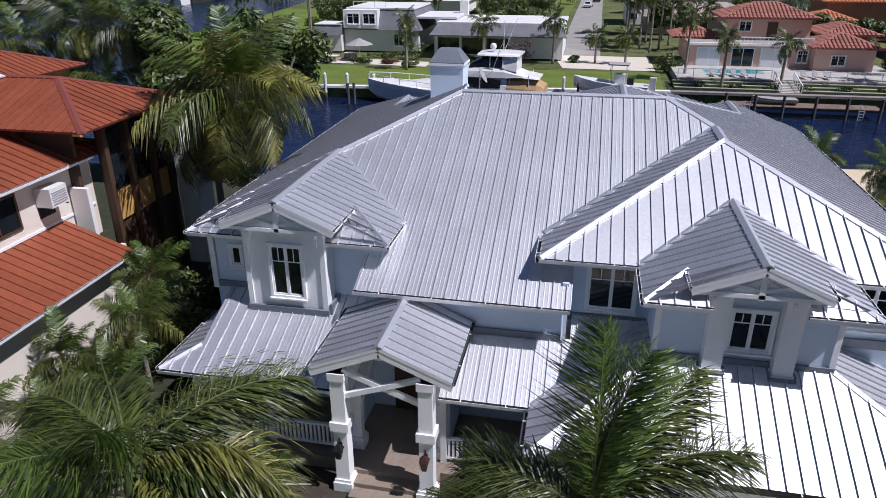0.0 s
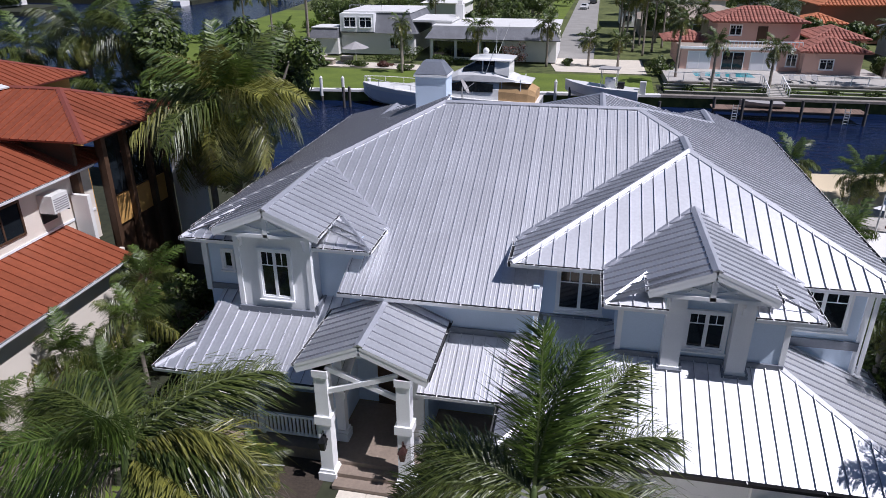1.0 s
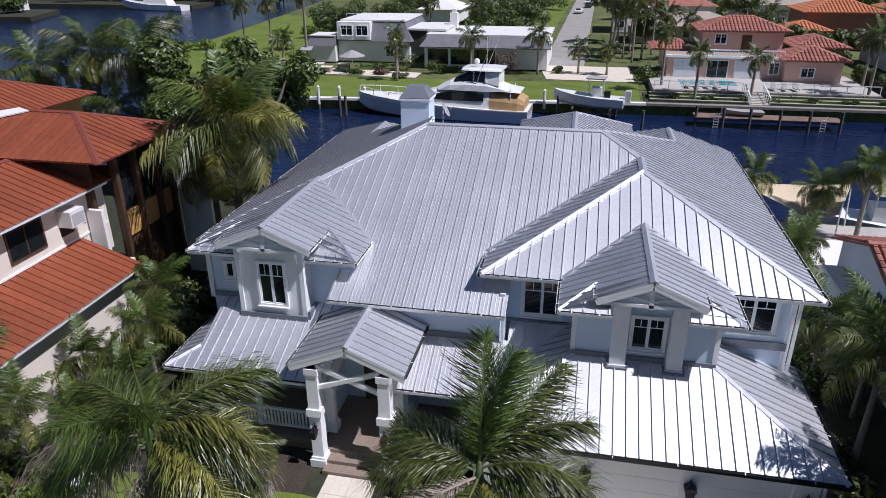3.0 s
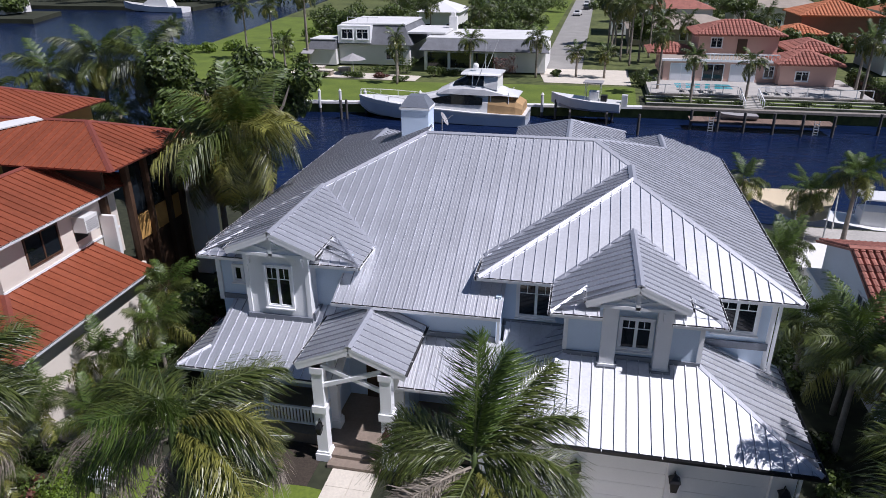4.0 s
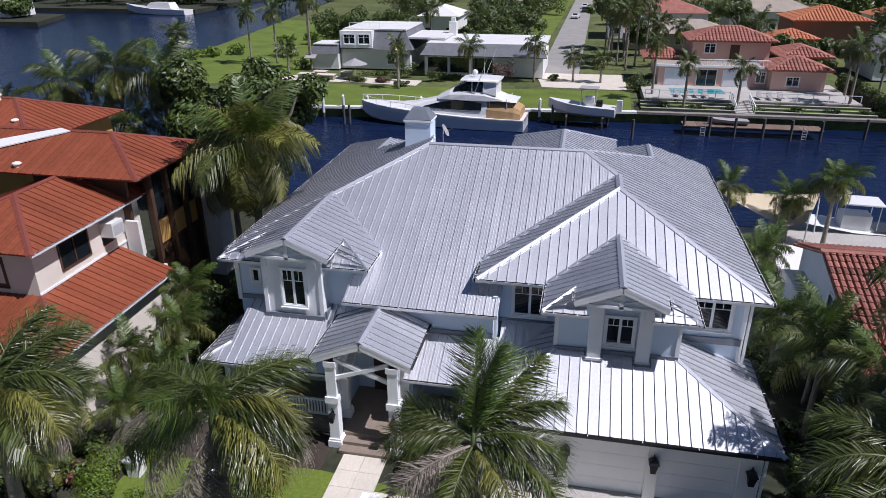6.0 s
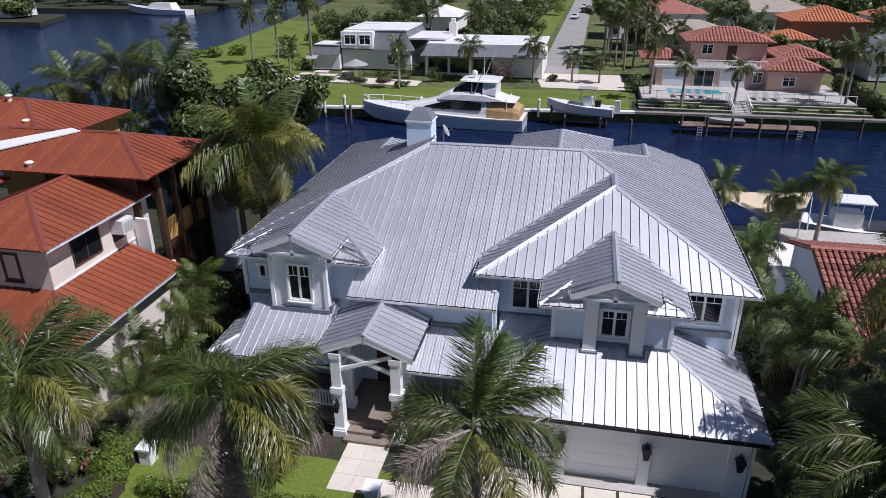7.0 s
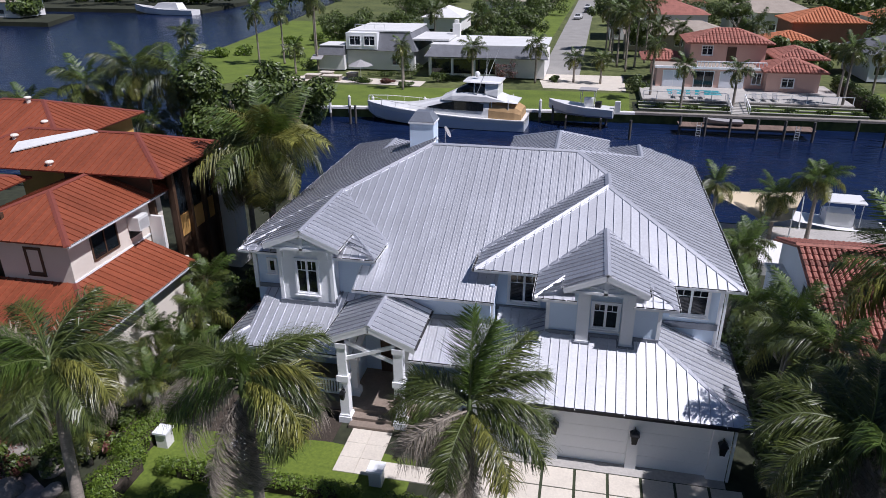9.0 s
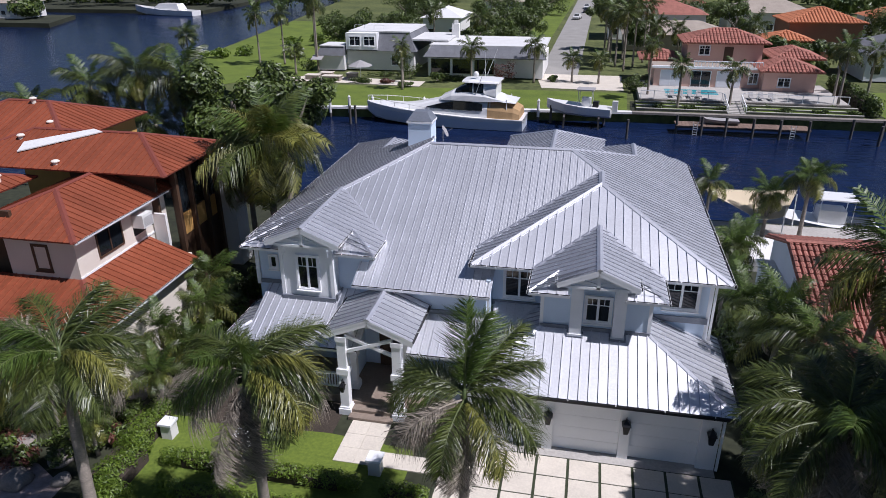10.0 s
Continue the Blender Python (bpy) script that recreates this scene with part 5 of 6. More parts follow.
loft(yacht, "flybridge", GEL, [(2.6, 2.1, 2.1, 3.5, 3.72), (4.6, 2.2, 2.15, 3.4, 4.5), (7.0, 2.2, 2.1, 3.4, 4.6), (8.8, 2.05, 1.85, 3.4, 4.35), (10.2, 1.7, 1.4, 3.3, 3.7)])
loft(yacht, "bridge_window", GLASS, [(4.7, 1.95, 1.75, 4.4, 5.6), (6.6, 1.9, 1.72, 4.45, 5.6), (8.3, 1.75, 1.5, 4.35, 4.7)], "dark enclosed bridge windows")
loft(yacht, "bridge_curtain", GEL, [(3.3, 1.95, 1.8, 4.0, 5.6), (4.72, 2.0, 1.8, 4.3, 5.62)])
for x, w in ((4.75, 2.0), (6.1, 1.96)):
    for sd in (-1, 1):
        part("window_post", beam(bmesh.new(), (x, sd * w, 4.4), (x, sd * (w - 0.18), 5.62), 0.12), GEL, yacht)
loft(yacht, "hardtop", GEL, [(3.0, 1.9, 1.8, 5.58, 5.78), (4.5, 2.1, 2.0, 5.58, 5.85), (6.6, 2.05, 1.95, 5.58, 5.85), (7.5, 1.7, 1.6, 5.56, 5.74)])
loft(yacht, "cockpit_cover", CANVAS, [(0.4, 2.2, 1.9, 1.35, 2.5), (1.2, 2.3, 2.0, 1.35, 2.95), (2.4, 2.32, 2.1, 1.35, 3.1), (4.3, 2.3, 2.1, 1.35, 3.3)], "tan canvas cockpit cover")
loft(yacht, "bridge_overhang", GEL, [(0.9, 1.9, 1.8, 3.32, 3.44), (2.6, 2.1, 2.05, 3.45, 3.7), (4.6, 2.15, 2.1, 3.5, 3.75)])
for s in (-1, 1):
    for x in (2.0, 4.0):
        bm = bmesh.new()
        tube(bm, [(x, s * 1.95, 1.5), (x, s * 1.95, 3.75)], [0.05, 0.05], 6)
        part("stanchion", bm, GEL, yacht)
    bm = bmesh.new()
    rail = [(12.0, s * 2.4, 2.45), (14.0, s * 2.2, 2.65), (16.0, s * 1.9, 2.8), (18.0, s * 1.3, 2.95), (20.1, s * 0.15, 3.1)]
    tube(bm, rail, [0.035] * 5, 6)
    for p in rail:
        tube(bm, [(p[0], p[1], p[2] - 0.8), p], [0.03, 0.03], 6)
    part("bow_rail", bm, WHITE_PLASTIC, yacht)
    bm = bmesh.new()
    tube(bm, [(6.0, s * 1.9, 3.6), (4.0, s * 2.6, 9.0)], [0.045, 0.02], 6)
    part("outrigger", bm, WHITE_PLASTIC, yacht)
bm = bmesh.new()
tube(bm, [(5.0, 0, 6.1), (5.0, 0, 9.0)], [0.05, 0.02], 6)
bmesh.ops.create_uvsphere(bm, u_segments=12, v_segments=8, radius=0.35, matrix=Matrix.Translation((6.0, 0.6, 6.4)))
part("mast_and_radar", bm, GEL, yacht)

cc = thing("centre_console_boat", "white centre-console motorboat on a boat lift", "boat", at=(6.2, 81.3, -0.2))
cc.rotation_euler = (0, 0, radians(180 - 8))
cc.scale = (1.02, 1.0, 1.25)
part("hull", hull(8.2, 2.7, [(0, 0.95, 0.95, 0.85, 0.25), (0.4, 1.0, 1.05, 0.85, 0.25), (0.7, 0.85, 1.25, 0.55, 0.35), (0.9, 0.4, 1.45, 0.2, 0.6), (1.0, 0.04, 1.6, 0.02, 1.0)]), GEL, cc)
part("console", boxes((2.6, 3.7, -0.5, 0.5, 1.0, 1.9)), GEL, cc)
part("t_top", boxes((2.2, 4.4, -1.0, 1.0, 2.7, 2.8)), CANVAS_GREY, cc)
for a in (2.4, 4.1):
    for b in (-0.7, 0.7):
        part("support", boxes((a, a + 0.06, b, b + 0.06, 1.0, 2.7)), WHITE_PLASTIC, cc)
part("seat", boxes((1.6, 2.3, -0.5, 0.5, 1.0, 1.55)), DARK, cc)
part("outboard", boxes((-0.75, -0.1, -0.3, 0.3, 0.6, 1.7)), WHITE_PLASTIC, cc)
lift = thing("boat_lift", "pale timber boat lift beams above the water", "boat lift")
for x in (0.2, 4.6):
    part("beam", boxes((x, x + 0.2, 79.6, 83.6, -0.25, -0.02)), PILE, lift)
    for y in (79.7, 83.4):
        part("leg", boxes((x, x + 0.2, y, y + 0.2, -2.2, -0.25)), PILE, lift)
skiff = thing("covered_skiff", "small skiff under a grey cover on the dock", "boat", at=(21.6, 80.6, -0.34))
skiff.rotation_euler = (0, 0, radians(180))
part("hull", hull(4.6, 1.6, [(0, 0.9, 0.6, 0.8, 0.35), (0.5, 1, 0.62, 0.85, 0.35), (0.8, 0.7, 0.7, 0.5, 0.4), (1, 0.05, 0.85, 0.02, 0.6)]), CANVAS_GREY, skiff)
near_boat = thing("patio_motorboat", "white motorboat moored behind the neighbour's patio", "boat", at=(26.5, 47.8, WATER_Z))
near_boat.rotation_euler = (0, 0, radians(176))
part("hull", hull(9.5, 3.0, [(0, 0.95, 1.2, 0.85, 0.1), (0.4, 1.0, 1.3, 0.85, 0.1), (0.7, 0.85, 1.6, 0.55, 0.2), (0.9, 0.4, 1.8, 0.2, 0.5), (1.0, 0.04, 2.0, 0.02, 1.0)]), GEL, near_boat)
part("console", boxes((2.6, 4.6, -0.8, 0.8, 1.2, 2.4)), GEL, near_boat)
part("cockpit", boxes((0.4, 2.4, -1.1, 1.1, 1.3, 1.42)), CAR_DARK, near_boat)
part("top", boxes((2.0, 4.8, -1.1, 1.1, 3.3, 3.4)), GEL, near_boat)
for a in (2.2, 4.6):
    for b in (-1.0, 0.95):
        part("support", boxes((a, a + 0.05, b, b + 0.05, 1.3, 3.3)), WHITE_PLASTIC, near_boat)
far_boat = thing("distant_yacht", "white yacht at the distant shore", "boat", at=(-128, 212, WATER_Z))
far_boat.rotation_euler = (0, 0, radians(175))
part("hull", hull(24, 5.5, [(0, 0.92, 1.6, 0.85, 0.1), (0.5, 1, 1.9, 0.85, 0.1), (0.8, 0.7, 2.5, 0.4, 0.3), (1, 0.05, 3.2, 0.02, 1.4)]), GEL, far_boat)
shell(far_boat, "cabin", GEL, 5, 6, 13, 16, 2.2, 1.8, 1.8, 3.8)

# ---- planting ----
rng = random.Random(7)


def frond_mesh(name, mat, length, pairs, leaflet, curve, droop, seed, ragged=0.15, width=0.035):
    """A feather leaf from the origin along +x that arches down: rib and many narrow leaflets."""
    r = random.Random(seed)
    v, f, mats = [], [], []
    n = 14
    pts, dirs = [], []
    p, a = Vector((0, 0, 0)), 0.0
    side = r.uniform(-0.25, 0.25)
    yaw = 0.0
    for i in range(n + 1):
        pts.append(p.copy())
        d = Vector((math.cos(a) * math.cos(yaw), math.sin(yaw), math.sin(a)))
        dirs.append(d)
        p = p + d * (length / n)
        a -= radians(curve) / n * (0.4 + 1.2 * i / n)
        yaw += side / n
    for i in range(n):
        w0, w1 = 0.024 * (1 - i / n) + 0.005, 0.024 * (1 - (i + 1) / n) + 0.005
        k = len(v)
        y, z = Vector((0, 1, 0)), Vector((0, 0, 1))
        v += [pts[i] - y * w0, pts[i] + y * w0, pts[i] + z * w0, pts[i + 1] - y * w1, pts[i + 1] + y * w1, pts[i + 1] + z * w1]
        f += [(k, k + 3, k + 5, k + 2), (k + 2, k + 5, k + 4, k + 1), (k + 1, k + 4, k + 3, k)]
        mats += [1, 1, 1]
    for j in range(pairs):
        s = 0.16 + 0.84 * (j + r.random() * 0.5) / pairs
        q = s * n
        i = min(int(q), n - 1)
        base = pts[i].lerp(pts[min(i + 1, n)], q - i)
        d = dirs[i]
        ll = leaflet * (0.35 + 1.15 * math.sin(math.pi * min(1, 0.18 + 0.80 * s)) * 0.8) * r.uniform(1 - ragged, 1 + ragged * 0.5)
        for sd in (-1, 1):
            if r.random() < ragged * 0.35:
                continue
            lift = r.choice((-0.35, 0.0, 0.3)) + r.uniform(-0.15, 0.15)
            out = (Vector((0, sd, 0)) + d * r.uniform(0.35, 0.95) + Vector((0, 0, lift))).normalized()
            mid = base + out * ll * 0.55
            tip = base + out * ll * 0.9 + Vector((0, 0, -droop * ll * r.uniform(0.3, 1.3)))
            wv = d * width * r.uniform(0.8, 1.2)
            k = len(v)
            v += [base - wv * 0.5, base + wv * 0.5, mid + wv, mid - wv, tip]
            f += [(k, k + 1, k + 2, k + 3), (k + 3, k + 2, k + 4)]
            mats += [0, 0]
    me = bpy.data.meshes.new(name)
    me.from_pydata([tuple(x) for x in v], [], f)
    me.materials.append(mat)
    me.materials.append(RACHIS)
    me.polygons.foreach_set("material_index", mats)
    return me


FR = {}
for key, mat, curve, droop in (("green", FROND, 80, 0.6), ("bright", FROND_BRIGHT, 45, 0.3), ("yellow", FROND_YELLOW, 84, 0.8), ("dry", FROND_DRY, 120, 1.0)):
    FR[key] = [frond_mesh("frond", mat, 2.9, 85, 0.8, curve * q, droop, 11 * i + len(key), 0.3, 0.024) for i, q in enumerate((0.7, 1.0, 1.25))]
    FR[key + "_far"] = [frond_mesh("frond", mat, 2.9, 40, 0.72, curve * q, droop + 0.2, 17 * i + len(key), 0.2, 0.042) for i, q in enumerate((0.8, 1.15))]
    FR[key + "_mid"] = [frond_mesh("frond", mat, 2.9, 74, 0.72, curve * q, droop + 0.25, 31 * i + len(key), 0.25, 0.026) for i, q in enumerate((0.7, 1.0, 1.25))]
    bend = {"green": 122, "bright": 78, "yellow": 125, "dry": 105}[key]
    FR[key + "_fine"] = [frond_mesh("frond", mat, 3.0, 82, 0.74, bend * q, droop + 0.2, 23 * i + len(key), 0.3, 0.0225) for i, q in enumerate((0.75, 1.0, 1.2, 0.9))]


def palm(x, y, z0, top, radius, fronds, label, mix=("green",), detail="_mid", lean=(0, 0), girth=0.17, shaft=0.0, up=80, down=-45, group="palms", name="palm_tree", split=None):
    """A palm: ringed trunk, optional green shaft, and single arching fronds."""
    t = thing(name, label, "palm", group, at=(x, y, z0))
    h = top - z0
    bm = bmesh.new()
    n = max(4, int(h / 0.45))
    pts, rad = [], []
    for i in range(n + 1):
        s = i / n
        pts.append((lean[0] * s * s, lean[1] * s * s, h * s - (0.1 if i == 0 else 0)))
        rad.append(girth * (1.35 - 0.5 * s + 0.35 * max(0, 0.15 - s)) * (1 + 0.05 * (i % 2)))
    tube(bm, pts, rad, 10)
    part("trunk", bm, BARK, t, smooth=True)
    hub = Vector(pts[-1])
    if shaft:
        bm = bmesh.new()
        tube(bm, [hub - Vector((0, 0, 0.1)), hub + Vector((0, 0, shaft * 0.5)), hub + Vector((0, 0, shaft))], [girth * 1.05, girth * 0.9, girth * 0.45], 10)
        part("crown_shaft", bm, GREEN_SHAFT, t, smooth=True)
        hub = hub + Vector((0, 0, shaft * 0.85))
    for i in range(fronds):
        q = (i + 0.5) / fronds
        if split:
            kind = split(q)
        else:
            kind = mix[rng.randrange(len(mix))]
        me = FR[kind + detail][rng.randrange(len(FR[kind + detail]))]
        ob = new("frond", me)
        ob.parent = t
        el = up + (down - up) * q ** 0.9 + rng.uniform(-8, 8)
        ob.location = hub
        ob.rotation_euler = (rng.uniform(-0.5, 0.5), radians(-el), i * 2.39996 + rng.uniform(-0.45, 0.45))
        k = radius / 2.9 * rng.uniform(0.72, 1.12) * (1.25 if kind == 'dry' and detail == '_fine' else 1)
        ob.scale = (k, k, k)
    return t


def old_mix(dry, yellow=0.1, bright=0.2):
    """Young fronds on top, dead ones hanging lowest."""
    return lambda q: "bright" if q < bright else "dry" if q > 1 - dry else "yellow" if q > 1 - dry - yellow else "green"


def leaf_cloud(centres, n, size, seed, flat=0.3):
    """Many small folded leaves scattered through ellipsoids (x, y, z, rx, ry, rz)."""
    r = random.Random(seed)
    v, f = [], []
    total = sum(c[3] * c[4] + c[4] * c[5] + c[3] * c[5] for c in centres)
    for cx, cy, cz, rx, ry, rz in centres:
        for _ in range(int(n * (rx * ry + ry * rz + rx * rz) / total)):
            d = Vector((r.gauss(0, 1), r.gauss(0, 1), r.gauss(0, 1))).normalized()
            q = r.random() ** 0.35
            p = Vector((cx + d.x * rx * q, cy + d.y * ry * q, cz + d.z * rz * q))
            nrm = (d + Vector((r.uniform(-1, 1), r.uniform(-1, 1), r.uniform(-0.3, 1.2))) * 0.8).normalized()
            a = nrm.cross(Vector((r.uniform(-1, 1), r.uniform(-1, 1), r.uniform(-1, 1)))).normalized()
            b = nrm.cross(a)
            s = size * r.uniform(0.6, 1.3)
            k = len(v)
            v += [p - a * s, p + b * s * 0.45 + nrm * s * flat * 0.3, p + a * s, p - b * s * 0.45 + nrm * s * flat * 0.3]
            f.append((k, k + 1, k + 2, k + 3))
    return v, f


def clumps(x, y, z, rx, ry, rz, n, seed):
    """Uneven sub-clumps that together fill a crown."""
    r = random.Random(seed)
    out = []
    for _ in range(n):
        d = Vector((r.gauss(0, 1), r.gauss(0, 1), r.gauss(0, 1))).normalized() * r.uniform(0.45, 0.95)
        k = r.uniform(0.22, 0.42)
        out.append((x + d.x * rx, y + d.y * ry, z + d.z * rz, rx * k, ry * k, rz * k * 1.1))
    return out


def tree(x, y, z0, top, r, label, leaves=5000, size=0.2, mat=None, seed=1, group="trees"):
    t = thing("tree", label, "tree", group, at=(x, y, z0))
    h = top - z0
    cz = h - r * 0.75
    bm = bmesh.new()
    tube(bm, [(0, 0, -0.1), (0.1, 0, cz * 0.5), (0, 0.1, cz)], [0.05 * h * 0.5, 0.035 * h * 0.5, 0.02 * h * 0.5], 8)
    rr = random.Random(seed)
    for i in range(6):
        a = i * 1.05 + rr.random()
        tube(bm, [(0, 0, cz * 0.55), (math.cos(a) * r * 0.4, math.sin(a) * r * 0.4, cz * 0.85), (math.cos(a) * r * 0.55, math.sin(a) * r * 0.55, cz + r * 0.05)], [0.014 * h, 0.01 * h, 0.004 * h], 6)
    part("trunk", bm, BARK, t)
    part("crown", leaf_cloud(clumps(0, 0, cz, r, r, r * 0.75, 16, seed), leaves, size, seed), mat or LEAF, t)
    return t


def shrub(x, y, z0, rx, ry, h, label, leaves=900, size=0.12, mat=None, seed=1, name="shrub", group="shrubs"):
    t = thing(name, label, "shrub", group, at=(x, y, z0))
    bm = bmesh.new()
    for i in range(4):
        a = i * 1.6
        tube(bm, [(0, 0, -0.05), (math.cos(a) * rx * 0.4, math.sin(a) * ry * 0.4, h * 0.6)], [0.03, 0.012], 5)
    part("stem", bm, BARK, t)
    part("foliage", leaf_cloud(clumps(0, 0, h * 0.52, rx, ry, h * 0.5, 9, seed) + [(0, 0, h * 0.45, rx * 0.7, ry * 0.7, h * 0.42)], leaves, size, seed), mat or LEAF, t)
    return t


def hedge(x0, x1, y0, y1, z0, h, label, mat, seed, per=900, size=0.06):
    """A clipped hedge: a woody core inside a leafy, slightly uneven box."""
    t = thing("hedge", label, "hedge", "hedges", at=((x0 + x1) / 2, (y0 + y1) / 2, z0))
    hx, hy = (x1 - x0) / 2, (y1 - y0) / 2
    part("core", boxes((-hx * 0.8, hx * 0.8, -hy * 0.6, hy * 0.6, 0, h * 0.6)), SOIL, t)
    r = random.Random(seed)
    n = max(3, int(max(hx, hy) * 2 / 0.5))
    cl = []
    for i in range(n):
        s = (i + 0.5) / n * 2 - 1
        for k in range(2):
            px, py = (hx * s, r.uniform(-0.3, 0.3) * hy) if hx > hy else (r.uniform(-0.3, 0.3) * hx, hy * s)
            cl.append((px, py, h * (0.35 + 0.3 * k), 0.45 if hx > hy else hx * 0.85, hy * 0.85 if hx > hy else 0.45, h * 0.4))
    part("foliage", leaf_cloud(cl, int(per * (x1 - x0 + 0.5) * (y1 - y0 + 0.5)), size, seed), mat, t)
    return t


def plume(mat, length, bend, seed, dry=False):
    """A royal palm leaf along +x: ribbed stalk, dense leaflets standing off it in several planes, tips hanging."""
    r = random.Random(seed)
    v, f, mats = [], [], []
    n = 16
    pts, dirs = [], []
    p, a, yaw = Vector((0, 0, 0)), 0.0, 0.0
    turn = r.uniform(-0.3, 0.3)
    for i in range(n + 1):
        d = Vector((math.cos(a) * math.cos(yaw), math.sin(yaw), math.sin(a)))
        pts.append(p.copy())
        dirs.append(d)
        p = p + d * (length / n)
        a -= radians(bend) / n * (0.5 + 1.0 * i / n)
        yaw += turn / n
    y, z = Vector((0, 1, 0)), Vector((0, 0, 1))
    for i in range(n):
        w0, w1 = 0.035 * (1 - i / n) ** 1.3 + 0.005, 0.035 * (1 - (i + 1) / n) ** 1.3 + 0.005
        k = len(v)
        v += [pts[i] - y * w0, pts[i] + y * w0, pts[i] + z * w0, pts[i + 1] - y * w1, pts[i + 1] + y * w1, pts[i + 1] + z * w1]
        f += [(k, k + 3, k + 5, k + 2), (k + 2, k + 5, k + 4, k + 1), (k + 1, k + 4, k + 3, k)]
        mats += [1, 1, 1]
    pairs = int(length * (85 if dry else 95))
    for j in range(pairs):
        s = 0.08 + 0.92 * (j + r.random()) / pairs
        i = min(int(s * n), n - 1)
        base = pts[i].lerp(pts[i + 1], s * n - i)
        d = dirs[i]
        up = d.cross(y).normalized() * -1
        ll = 0.92 * min(1.0, 0.45 + 2.2 * (s - 0.08), 0.34 + 2.4 * (1 - s))
        for sd in (-1, 1):
            if r.random() < (0.25 if dry else 0.06):
                continue
            g = ll * r.uniform(0.6, 1.1)
            tilt = radians(r.uniform(-40, 60))
            out = (y * sd * math.cos(tilt) + up * math.sin(tilt) + d * r.uniform(0.45, 1.0)).normalized()
            sag = r.uniform(0.5, 1.2) * (1.5 if dry else 1.0)
            q1 = base + out * g * 0.4 - z * g * 0.05 * sag
            q2 = base + out * g * 0.75 - z * g * 0.25 * sag
            q3 = base + out * g * 0.92 - z * g * 0.62 * sag
            w = d.lerp(y, r.uniform(0.0, 0.6)).normalized() * (0.013 if dry else 0.0145) * r.uniform(0.8, 1.25)
            k = len(v)
            v += [base - w * 0.5, base + w * 0.5, q1 + w, q1 - w, q2 + w * 0.7, q2 - w * 0.7, q3]
            f += [(k, k + 1, k + 2, k + 3), (k + 3, k + 2, k + 4, k + 5), (k + 5, k + 4, k + 6)]
            mats += [0, 0, 0]
    me = bpy.data.meshes.new("frond")
    me.from_pydata([tuple(q) for q in v], [], f)
    me.materials.append(mat)
    me.materials.append(FROND_DRY if dry else RACHIS)
    me.polygons.foreach_set("material_index", mats)
    return me


KIND = {"g": FROND, "b": FROND_BRIGHT, "y": FROND_YELLOW, "d": FROND_DRY}


def royal_palm(x, y, hub_z, label, fronds, girth=0.16, lean=(0, 0), seed=1):
    """Fronds one by one: (kind, bearing from +x, rise above level, bend, length)."""
    t = thing("palm_tree", label, "palm", "palms", at=(x - lean[0], y - lean[1], 0))
    h = hub_z - 0.75
    bm = bmesh.new()
    n = 22
    pts = [(lean[0] * (i / n) ** 1.6, lean[1] * (i / n) ** 1.6, h * i / n - (0.1 if i == 0 else 0)) for i in range(n + 1)]
    tube(bm, pts, [girth * (1.3 - 0.4 * i / n + 0.25 * max(0, 0.12 - i / n) * 4) * (1 + 0.035 * (i % 2)) for i in range(n + 1)], 14)
    part("trunk", bm, BARK, t, smooth=True)
    top = Vector(pts[-1])
    bm = bmesh.new()
    tube(bm, [top - z_up * 0.05, top + z_up * 0.25, top + z_up * 0.55, top + z_up * 0.85], [girth * 0.95, girth * 0.9, girth * 0.55, girth * 0.2], 12)
    part("crown_shaft", bm, GREEN_SHAFT, t, smooth=True)
    bm = bmesh.new()
    tube(bm, [top + z_up * 0.6, top + Vector((-0.05, 0.05, 1.6)), top + Vector((-0.16, 0.12, 2.5))], [0.03, 0.022, 0.005], 6)
    part("spear_leaf", bm, GREEN_SHAFT, t)
    for i, (kind, bearing, rise, bend, length) in enumerate(fronds):
        ob = new("frond", plume(KIND[kind], length, bend, seed * 100 + i, kind == "d"))
        ob.parent = t
        ob.location = top + z_up * (0.72 - 0.0055 * max(0, 60 - rise))
        ob.rotation_euler = (rng.uniform(-0.35, 0.35), radians(-rise), radians(bearing))
    return t


z_up = Vector((0, 0, 1))
# front garden palms
royal_palm(-6.9, 8.0, 8.4, "royal palm with grey dead lower fronds on the lawn", [("b", -98, 52, 45, 2.3), ("b", -60, 66, 40, 2.0), ("g", 36, 44, 62, 2.9), ("g", 62, 44, 104, 2.7), ("g", 152, 38, 88, 2.7), ("g", 128, 36, 104, 2.6), ("g", 95, 26, 104, 2.5), ("g", 172, 38, 119, 2.5),
    ("y", 18, 36, 109, 2.8), ("g", 0, 28, 109, 3.0), ("d", 10, 12, 98, 3.0), ("y", -20, 18, 102, 3.1), ("g", -32, 4, 94, 3.0), ("d", 188, 14, 88, 3.0), ("b", 214, 6, 79, 2.7), ("d", 205, -12, 78, 2.7), ("d", 232, -48, 35, 3.4), ("d", 262, -62, 22, 3.5), ("d", 285, -66, 20, 3.2), ("d", 40, -20, 78, 2.6)], seed=1)
